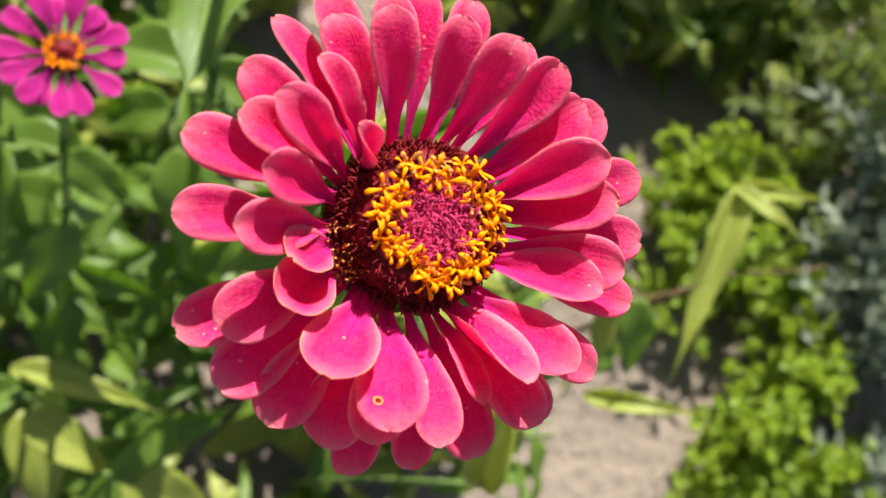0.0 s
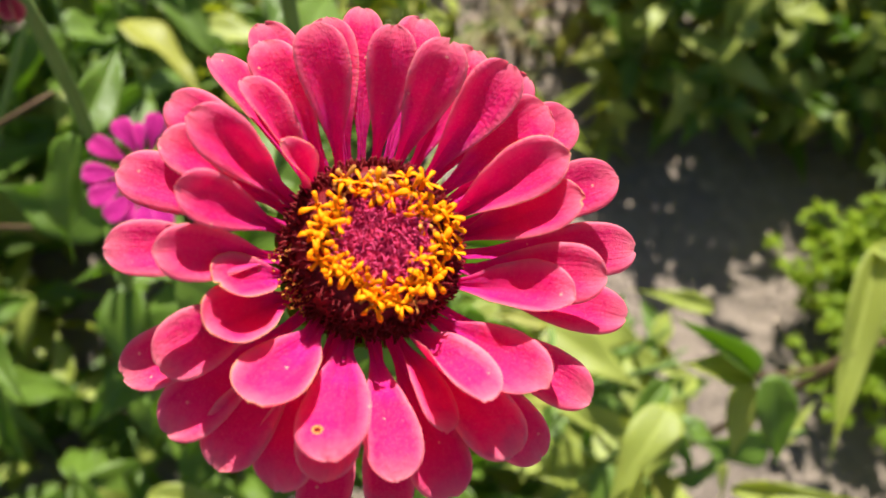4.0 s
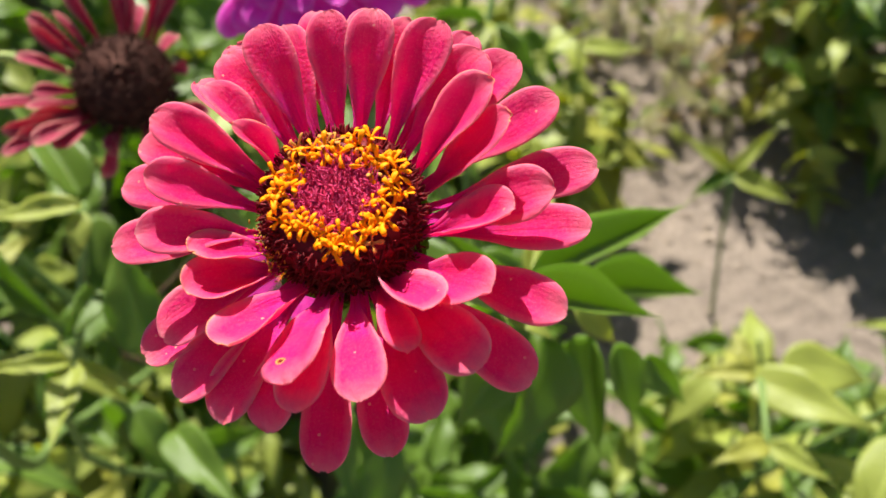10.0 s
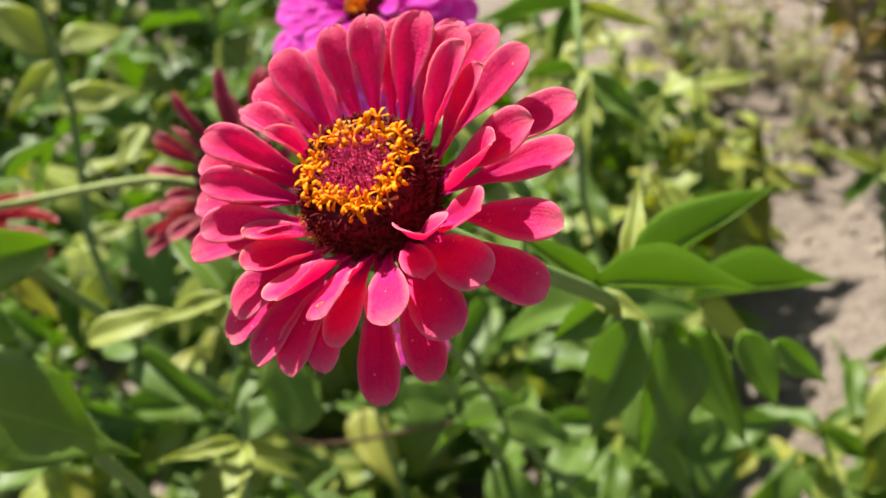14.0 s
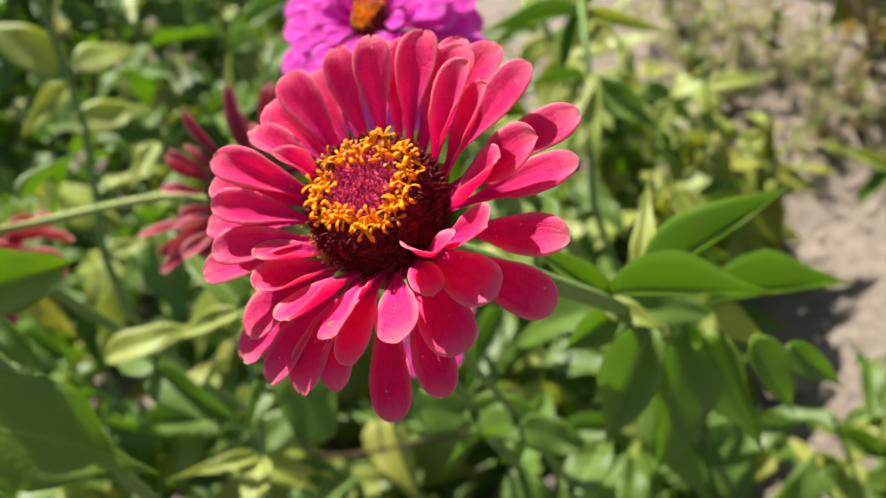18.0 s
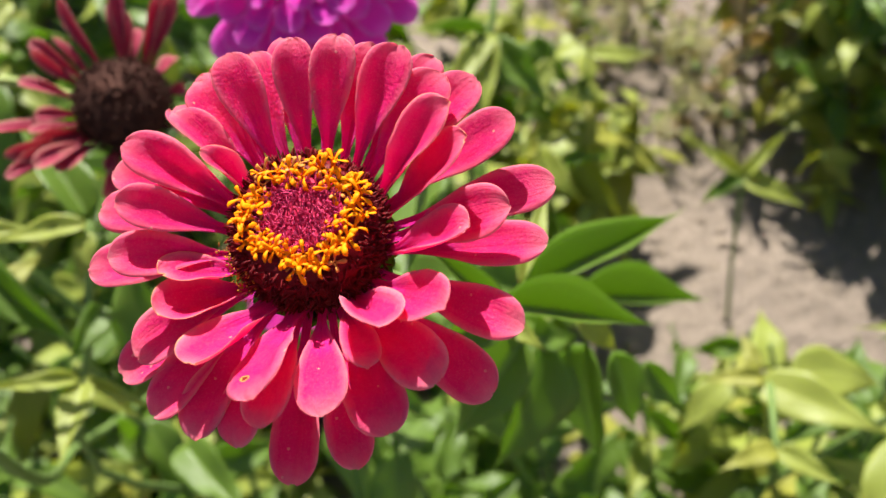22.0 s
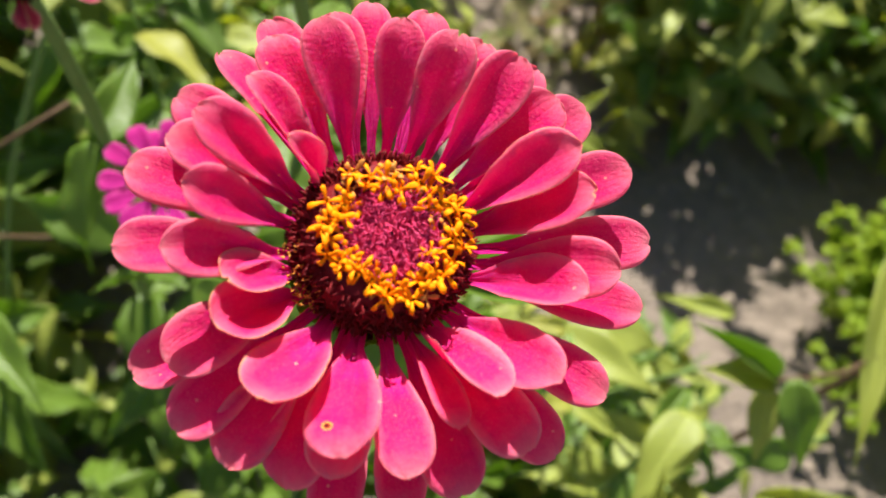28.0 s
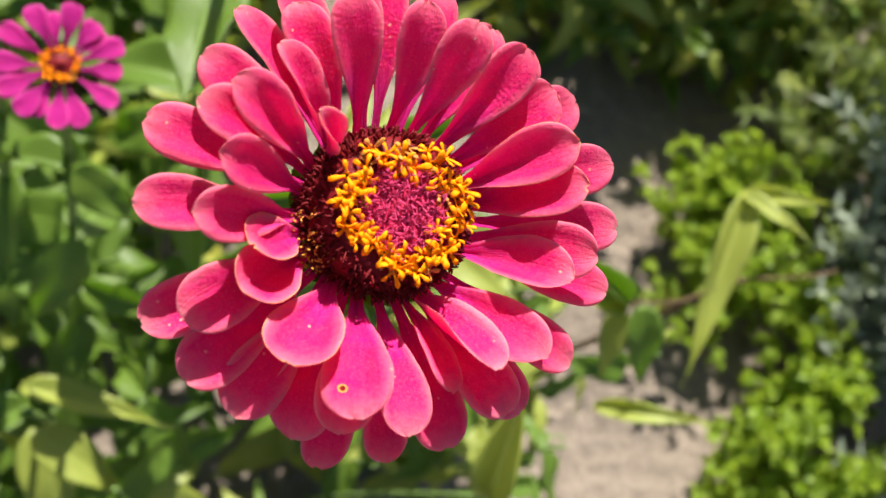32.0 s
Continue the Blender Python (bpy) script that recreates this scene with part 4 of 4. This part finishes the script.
clumps("feathery_herb", "sprig", FEATHER_FRONDS, 22, [(1.02, 0.72, 0.9), (1.12, 0.80, 1.0), (1.25, 0.90, 1.0), (1.02, 0.86, 0.8), (1.3, 0.75, 0.9), (0.96, 0.62, 0.7), (1.12, 0.66, 0.9), (0.80, 0.98, 0.6)], "feathery olive-green herb in dry soil", "herb", "feathery herbs")
clumps("grass_tuft", "sprig", DRY_FRONDS, 6, [(0.20, 1.10, 0.34), (0.27, 1.20, 0.42), (0.31, 1.0, 0.36), (0.34, 0.86, 0.26), (0.24, 0.95, 0.30), (0.14, 1.26, 0.36), (0.25, 1.36, 0.42), (0.29, 1.10, 0.36), (0.33, 1.08, 0.4), (0.22, 1.22, 0.34), (0.36, 0.95, 0.3), (0.10, 1.4, 0.4)], "sparse tuft of dry greyish grass on the path", "grass", "grass tufts")

# drying plants beyond the path
for k, (x, y, hgt) in enumerate(((0.40, 1.06, 0.34), (0.50, 1.20, 0.40), (0.44, 0.98, 0.28), (0.58, 1.22, 0.4), (0.45, 1.32, 0.42))):
    leafy_plant(x, y, hgt * 1.2, 6, 0.10, LEAVES_DRY + LEAVES_DRY + LEAVES_YELLOW, 3000 + k, "drying brown and yellow leafy plant", STEM_BROWN, "drying plants", 3)
for k, (x, y, hgt) in enumerate(((0.92, 1.10, 0.30), (1.02, 1.08, 0.34), (0.80, 1.12, 0.28), (0.64, 1.13, 0.26), (0.72, 1.20, 0.32), (0.55, 1.16, 0.28), (0.86, 1.22, 0.34), (0.96, 1.25, 0.36))):
    leafy_plant(x, y, hgt, 7, 0.115, RIM + LEAVES_PALE + LEAVES_YELLOW, 3100 + k, "green leafy plant beside the path", None, "plants beyond the path", 2)
leafy_plant(0.56, 0.90, 0.12, 3, 0.07, LEAVES_YELLOW + LEAVES_PALE, 3300, "small yellow-green seedling on the path", None, "seedlings", 0)
leafy_plant(0.47, 0.78, 0.10, 3, 0.06, LEAVES_PALE, 3301, "small yellow-green seedling on the path", None, "seedlings", 0)
# yellowing plants at the edge of the bed
for k, (x, y, hgt) in enumerate(((0.26, 0.25, 0.50), (0.33, 0.20, 0.42), (0.22, 0.36, 0.40), (0.31, 0.33, 0.36), (0.27, 0.29, 0.44), (0.34, 0.28, 0.38), (0.37, 0.34, 0.32), (0.30, 0.23, 0.46), (0.39, 0.26, 0.34))):
    leafy_plant(x, y, hgt, 6, 0.085, LEAVES_PALE + LEAVES_YELLOW + LEAVES[:4], 3200 + k, "yellowing zinnia plant at the edge of the bed", None, "yellowing plants", 2)

# low dense leafy plants at the far edge of the path, which shade it
for k in range(24):
    x, y = 0.46 + 0.024 * k, 0.82 + 0.055 * ((k * 3) % 4)
    leafy_plant(x, y, 0.20 + 0.05 * ((k * 5) % 4) + (0.10 if k < 10 else 0.0), 5, 0.10, LEAVES[:3] + LEAVES_PALE + LEAVES_PALE + LEAVES_YELLOW[:1], 3700 + k, "low green leafy plant at the edge of the path", None, "low plants at the far edge", 3)

# six taller plants, tops out of view, added to throw shade on the path's soil
for k in range(6):
    leafy_plant(0.52 + 0.075 * k, 1.00 + 0.03 * (k % 2), 0.46, 5, 0.12, LEAVES_PALE + LEAVES[:2], 3900 + k, "yellow-green leafy plant added behind the path to shade its soil", None, "plants behind the path", 2)

# low leafy plants on the near side of the path, and small dry weeds on it
for k, (x, y, hgt) in enumerate(((0.08, 0.76, 0.32), (0.06, 0.84, 0.36), (0.12, 0.86, 0.30), (0.02, 0.94, 0.40), (0.12, 0.84, 0.24), (0.08, 1.02, 0.36), (-0.02, 1.10, 0.42))):
    leafy_plant(x, y, hgt, 6, 0.11, LEAVES_PALE + LEAVES_PALE + LEAVES_YELLOW + LEAVES[:1], 3400 + k, "low yellow-green leafy plant beside the path", None, "low plants beside the path", 2)
weed_spots = random.Random(12)
for k in range(14):
    x, y = weed_spots.uniform(0.13, 0.36), weed_spots.uniform(0.92, 1.42)
    leafy_plant(x, y, weed_spots.uniform(0.06, 0.13), 4, 0.045, LEAVES_DRY + LEAVES_PALE + LEAVES[:2], 3500 + k, "small dry weed on the sandy path", STEM_BROWN, "path weeds", 1)
low_plant = thing("leafy_plant", "low zinnia plant with large pale green leaves", "plant", at=(-0.05, 0.13, 0))
add_stem(low_plant, [(-0.05, 0.13, 0), (-0.055, 0.125, 0.3), (-0.062, 0.105, 0.505)], 0.004, 0.0025, None, 10)
add_leaf(low_plant, PALE_LANCE[1], (-0.068, 0.118, 0.515), (0.030, 0.103, 0.509), (0.0, 0.2, 1))
add_leaf(low_plant, LEAVES_PALE[0], (-0.056, 0.092, 0.508), (0.010, 0.050, 0.500), (0.0, 0.1, 1))
add_leaf(low_plant, LEAVES[0], (-0.062, 0.110, 0.50), (-0.125, 0.080, 0.49), (0.0, 0.1, 1))
add_leaf(low_plant, LEAVES_PALE[1], (-0.060, 0.105, 0.45), (-0.03, 0.02, 0.43), (0.0, 0.1, 1))

folded_plant = thing("leafy_plant", "small plant with one folded pale green leaf", "plant", at=(0.20, 0.10, 0))
add_stem(folded_plant, [(0.20, 0.10, 0), (0.198, 0.075, 0.35), (0.191, 0.044, 0.657)], 0.0035, 0.002, STEM, 10)
add_leaf(folded_plant, LEAF_FOLDED, (0.191, 0.044, 0.657), (0.195, 0.097, 0.712), (-0.5, -0.3, 0.8))

for k, (x, y, hgt) in enumerate(((0.27, 0.17, 0.58), (0.31, 0.13, 0.54), (0.24, 0.22, 0.54), (0.33, 0.19, 0.56))):
    leafy_plant(x, y, hgt, 7, 0.075, LEAVES_PALE + LEAVES[:3], 4000 + k, "light green leafy plant at the edge of the bed", None, "light green edge plants", 3)

# single plants whose leaves stand clear of the rest
edge_plant = thing("leafy_plant", "plant with long narrow pale green leaves on a brownish stem", "plant", at=(0.40, 0.24, 0))
add_stem(edge_plant, [(0.40, 0.24, 0), (0.39, 0.21, 0.4), (0.377, 0.189, 0.654)], 0.004, 0.0025, STEM_BROWN, 10)
add_stem(edge_plant, [(0.281, 0.159, 0.666), (0.33, 0.17, 0.652), (0.377, 0.189, 0.654), (0.42, 0.192, 0.662), (0.462, 0.205, 0.651)], 0.0013, 0.001, STEM_BROWN, 8, name="branch")
add_leaf(edge_plant, PALE_LANCE[0], (0.374, 0.242, 0.678), (0.336, 0.116, 0.625), (-0.25, 0.05, 1.11))
add_leaf(edge_plant, PALE_LANCE[0], (0.370, 0.242, 0.675), (0.446, 0.239, 0.682), (0.00, -0.20, 1.00))
add_leaf(edge_plant, PALE_LANCE[1], (0.370, 0.242, 0.675), (0.400, 0.200, 0.706), (0.00, -0.20, 1.00))
add_leaf(edge_plant, LANCE[2], (0.281, 0.159, 0.666), (0.218, 0.182, 0.703), (0.00, -0.20, 1.00))
add_leaf(edge_plant, LEAVES_PALE[2], (0.281, 0.159, 0.666), (0.227, 0.155, 0.695), (-0.36, -0.16, 1.17))
add_leaf(edge_plant, LEAVES_PALE[0], (0.279, 0.156, 0.663), (0.268, 0.113, 0.644), (-0.37, -0.12, 1.18))
add_leaf(edge_plant, LEAVES[3], (0.290, 0.158, 0.671), (0.298, 0.103, 0.646), (-0.40, -0.11, 1.16))
add_leaf(edge_plant, PALE_LANCE[0], (0.300, 0.114, 0.580), (0.375, 0.095, 0.622), (0.00, -0.20, 1.00))
add_leaf(edge_plant, LEAVES_PALE[1], (0.240, 0.147, 0.640), (0.199, 0.091, 0.641), (-0.30, -0.10, 1.21))
yellow_plant = thing("leafy_plant", "zinnia plant with broad yellow-green leaves", "plant", at=(0.24, 0.25, 0))
add_stem(yellow_plant, [(0.24, 0.25, 0), (0.22, 0.24, 0.35), (0.198, 0.235, 0.555), (0.181, 0.167, 0.600)], 0.004, 0.002, None, 12)
add_stem(yellow_plant, [(0.22, 0.24, 0.35), (0.26, 0.22, 0.48), (0.290, 0.210, 0.551)], 0.003, 0.002, None, 8, name="branch")
add_leaf(yellow_plant, LEAVES_PALE[0], (0.191, 0.234, 0.553), (0.255, 0.180, 0.571), (-0.21, -0.21, 1.21))
add_leaf(yellow_plant, PALE_LANCE[2], (0.328, 0.257, 0.542), (0.263, 0.273, 0.548), (0.00, -0.20, 1.00))
add_leaf(yellow_plant, LEAVES_PALE[1], (0.212, 0.236, 0.559), (0.289, 0.236, 0.539), (-0.23, -0.23, 1.19))
add_leaf(yellow_plant, LEAVES_YELLOW[0], (0.181, 0.167, 0.600), (0.151, 0.156, 0.622), (-0.15, -0.18, 1.23))
add_leaf(yellow_plant, LEAVES_PALE[2], (0.181, 0.167, 0.600), (0.213, 0.141, 0.599), (-0.19, -0.16, 1.23))
add_leaf(yellow_plant, LEAVES[2], (0.275, 0.191, 0.560), (0.235, 0.149, 0.553), (-0.25, -0.16, 1.21))
add_leaf(yellow_plant, LEAVES_YELLOW[1], (0.194, 0.235, 0.555), (0.156, 0.235, 0.569), (-0.15, -0.25, 1.21))
add_leaf(yellow_plant, LEAVES_YELLOW[0], (0.191, 0.239, 0.556), (0.187, 0.267, 0.569), (-0.16, -0.26, 1.19))
left_plant = thing("leafy_plant", "tall leafy plant with broad green and yellowing leaves", "plant", at=(-0.38, 0.46, 0))
add_stem(left_plant, [(-0.38, 0.46, 0), (-0.38, 0.43, 0.4), (-0.368, 0.441, 0.730), (-0.345, 0.496, 0.788), (-0.306, 0.582, 0.942)], 0.0055, 0.003, None, 20)
add_stem(left_plant, [(-0.38, 0.44, 0.3), (-0.30, 0.25, 0.55), (-0.17, 0.12, 0.80), (-0.148, 0.129, 0.966)], 0.004, 0.0025, None, 16, name="branch")
add_leaf(left_plant, LEAVES[2], (-0.116, 0.103, 0.984), (-0.110, 0.150, 0.937), (0.8, -0.4, 0.37))
add_leaf(left_plant, LEAVES[4], (-0.134, 0.186, 0.745), (-0.143, 0.229, 0.795), (0.3, -0.6, 0.7))
add_leaf(left_plant, LEAVES[4], (-0.115, 0.070, 0.975), (-0.099, 0.091, 0.896), (1.0, 0.05, 0.0))
add_leaf(left_plant, LEAVES_PALE[2], (-0.206, 0.206, 0.842), (-0.152, 0.217, 0.832), (0.00, -0.20, 1.00))
add_leaf(left_plant, LEAVES_YELLOW[0], (-0.247, 0.245, 0.746), (-0.219, 0.276, 0.749), (0.46, -0.36, 0.97))
add_leaf(left_plant, LEAVES_PALE[0], (-0.346, 0.509, 0.813), (-0.282, 0.537, 0.780), (0.43, -0.51, 0.80))
add_leaf(left_plant, LEAVES_PALE[1], (-0.329, 0.536, 0.847), (-0.364, 0.537, 0.921), (0.46, -0.52, 0.72))
add_leaf(left_plant, LEAVES[0], (-0.163, 0.142, 0.914), (-0.164, 0.157, 0.936), (0.55, -0.36, 0.85))
add_leaf(left_plant, LEAVES_YELLOW[1], (-0.222, 0.223, 0.885), (-0.208, 0.212, 0.852), (0.52, -0.38, 0.87))
add_leaf(left_plant, LANCE[2], (-0.176, 0.222, 0.934), (-0.161, 0.257, 0.922), (0.00, -0.20, 1.00))
add_leaf(left_plant, LEAVES_PALE[1], (-0.323, 0.538, 0.841), (-0.280, 0.584, 0.824), (0.41, -0.54, 0.76))
add_leaf(left_plant, LEAVES_PALE[0], (-0.368, 0.441, 0.730), (-0.330, 0.461, 0.713), (0.46, -0.43, 0.88))
add_leaf(left_plant, LEAVES_PALE[2], (-0.333, 0.529, 0.835), (-0.381, 0.490, 0.832), (0.47, -0.49, 0.77))
for k, (x, y, hgt) in enumerate(((-0.46, 0.62, 0.80), (-0.56, 0.50, 0.76), (-0.30, 0.74, 0.72), (-0.66, 0.76, 0.84), (-0.44, 0.90, 0.80), (-0.16, 0.84, 0.66))):
    leafy_plant(x, y, hgt, 6, 0.135, LEAVES + LEAVES_PALE[:2], 3800 + k, "tall zinnia plant with broad green leaves", None, "tall leafy zinnias", 2)
side_plant = thing("leafy_plant", "leafy zinnia plant with broad light green leaf pairs", "plant", at=(-0.26, 0.27, 0))
add_stem(side_plant, [(-0.26, 0.27, 0), (-0.24, 0.25, 0.4), (-0.157, 0.169, 0.773), (-0.131, 0.184, 0.808), (-0.127, 0.210, 0.835)], 0.004, 0.002, None, 14)
add_stem(side_plant, [(-0.25, 0.26, 0.3), (-0.20, 0.34, 0.55), (-0.134, 0.400, 0.710)], 0.003, 0.002, None, 10, name="branch")
add_leaf(side_plant, LEAVES[0], (-0.146, 0.173, 0.682), (-0.103, 0.121, 0.689), (0.2, -0.3, 1))
add_leaf(side_plant, LEAVES_PALE[2], (-0.173, 0.181, 0.750), (-0.147, 0.167, 0.728), (0.2, -0.2, 1))
add_leaf(side_plant, PALE_LANCE[2], (-0.126, 0.206, 0.838), (-0.176, 0.202, 0.845), (0.2, -0.2, 1))
add_leaf(side_plant, LEAVES[2], (-0.130, 0.214, 0.832), (-0.159, 0.266, 0.863), (0.6, -0.4, 0.6))
add_leaf(side_plant, LEAVES_PALE[1], (-0.127, 0.204, 0.836), (-0.127, 0.180, 0.831), (0.3, -0.4, 0.8))
add_leaf(side_plant, LEAVES[0], (-0.125, 0.179, 0.814), (-0.130, 0.146, 0.822), (0.5, -0.5, 0.6))
add_leaf(side_plant, PALE_LANCE[1], (-0.153, 0.164, 0.780), (-0.184, 0.146, 0.809), (0.2, -0.2, 1))
add_leaf(side_plant, PALE_LANCE[0], (-0.150, 0.164, 0.779), (-0.121, 0.154, 0.754), (0.2, -0.2, 1))
add_leaf(side_plant, LEAVES_PALE[2], (-0.151, 0.162, 0.778), (-0.147, 0.117, 0.790), (0.2, -0.3, 1))
add_leaf(side_plant, LEAVES_PALE[0], (-0.130, 0.401, 0.710), (-0.143, 0.333, 0.722), (0.2, -0.5, 0.8))
add_leaf(side_plant, LEAVES_PALE[1], (-0.141, 0.397, 0.710), (-0.173, 0.362, 0.722), (0.2, -0.5, 0.8))
add_leaf(side_plant, LEAVES_PALE[2], (-0.232, 0.411, 0.822), (-0.251, 0.370, 0.822), (0.3, -0.5, 0.8))
path_weed = thing("leafy_plant", "small pale green weed beside the path", "plant", at=(0.28, 0.60, 0))
add_stem(path_weed, [(0.28, 0.60, 0), (0.275, 0.59, 0.2), (0.275, 0.582, 0.337)], 0.003, 0.002, None, 8)
add_leaf(path_weed, PALE_LANCE[0], (0.275, 0.582, 0.337), (0.220, 0.635, 0.368), (-0.15, -0.41, 1.10))
add_leaf(path_weed, PALE_LANCE[1], (0.275, 0.582, 0.337), (0.328, 0.612, 0.379), (-0.19, -0.40, 1.09))
add_leaf(path_weed, LEAVES_PALE[2], (0.275, 0.582, 0.337), (0.334, 0.540, 0.324), (-0.19, -0.37, 1.12))
add_leaf(path_weed, LEAVES[2], (0.275, 0.582, 0.337), (0.221, 0.573, 0.317), (-0.15, -0.38, 1.12))
tall_plant = thing("leafy_plant", "tall light green zinnia plant with narrow leaves", "plant", at=(0.02, 0.40, 0))
add_stem(tall_plant, [(0.02, 0.40, 0), (0.02, 0.39, 0.4), (0.025, 0.402, 0.659), (0.048, 0.443, 0.705), (0.060, 0.506, 0.724)], 0.004, 0.0025, None, 16)
add_leaf(tall_plant, PALE_LANCE[0], (0.056, 0.502, 0.718), (0.118, 0.478, 0.680), (0.03, -0.55, 0.96))
add_leaf(tall_plant, LANCE[0], (0.056, 0.502, 0.718), (0.019, 0.456, 0.695), (0.09, -0.55, 0.96))
add_leaf(tall_plant, LANCE[1], (0.056, 0.502, 0.718), (-0.031, 0.519, 0.730), (0.00, -0.20, 1.00))
add_leaf(tall_plant, LANCE[2], (0.056, 0.502, 0.718), (0.083, 0.525, 0.714), (0.00, -0.20, 1.00))
add_leaf(tall_plant, PALE_LANCE[1], (0.048, 0.443, 0.705), (0.037, 0.371, 0.683), (0.09, -0.51, 1.01))
add_leaf(tall_plant, PALE_LANCE[2], (0.048, 0.443, 0.705), (-0.001, 0.378, 0.700), (0.11, -0.52, 1.00))
add_leaf(tall_plant, LEAVES[0], (0.047, 0.441, 0.702), (0.083, 0.394, 0.673), (0.06, -0.51, 1.01))
add_leaf(tall_plant, LANCE[0], (0.045, 0.444, 0.706), (-0.003, 0.447, 0.722), (0.00, -0.20, 1.00))
add_leaf(tall_plant, PALE_LANCE[1], (0.056, 0.502, 0.718), (0.059, 0.540, 0.742), (0.06, -0.58, 0.92))

# ---- clods and crumbs of soil ----
rng = random.Random(5)
cv, cf = [], []
ico = [(0, 0, 1), (0.9, 0, 0.3), (0.28, 0.85, 0.35), (-0.72, 0.52, 0.3), (-0.72, -0.52, 0.35), (0.28, -0.85, 0.3), (0, 0, -0.6)]
icof = [(0, 1, 2), (0, 2, 3), (0, 3, 4), (0, 4, 5), (0, 5, 1), (6, 2, 1), (6, 3, 2), (6, 4, 3), (6, 5, 4), (6, 1, 5)]
for k in range(2600):
    x, y = (rng.uniform(0.0, 1.25), rng.uniform(0.1, 1.4)) if k < 1500 else (rng.uniform(-1.2, 1.5), rng.uniform(-0.1, 1.9))
    s = 0.0025 + 0.010 * rng.random() ** 6
    b, a = len(cv), rng.uniform(0, 6.28)
    z = ground_height(x, y) + s * 0.25
    for px, py, pz in ico:
        j = rng.uniform(0.75, 1.25) * s
        cv.append((x + (px * math.cos(a) - py * math.sin(a)) * j, y + (px * math.sin(a) + py * math.cos(a)) * j, z + pz * j * 0.8))
    cf += [tuple(b + i for i in f) for f in icof]
tagged(new("soil_clods", mesh_from("soil_clods", cv, cf, CLOD, smooth=False)), "loose crumbs and small clods of dry soil", "soil", kind="stuff")
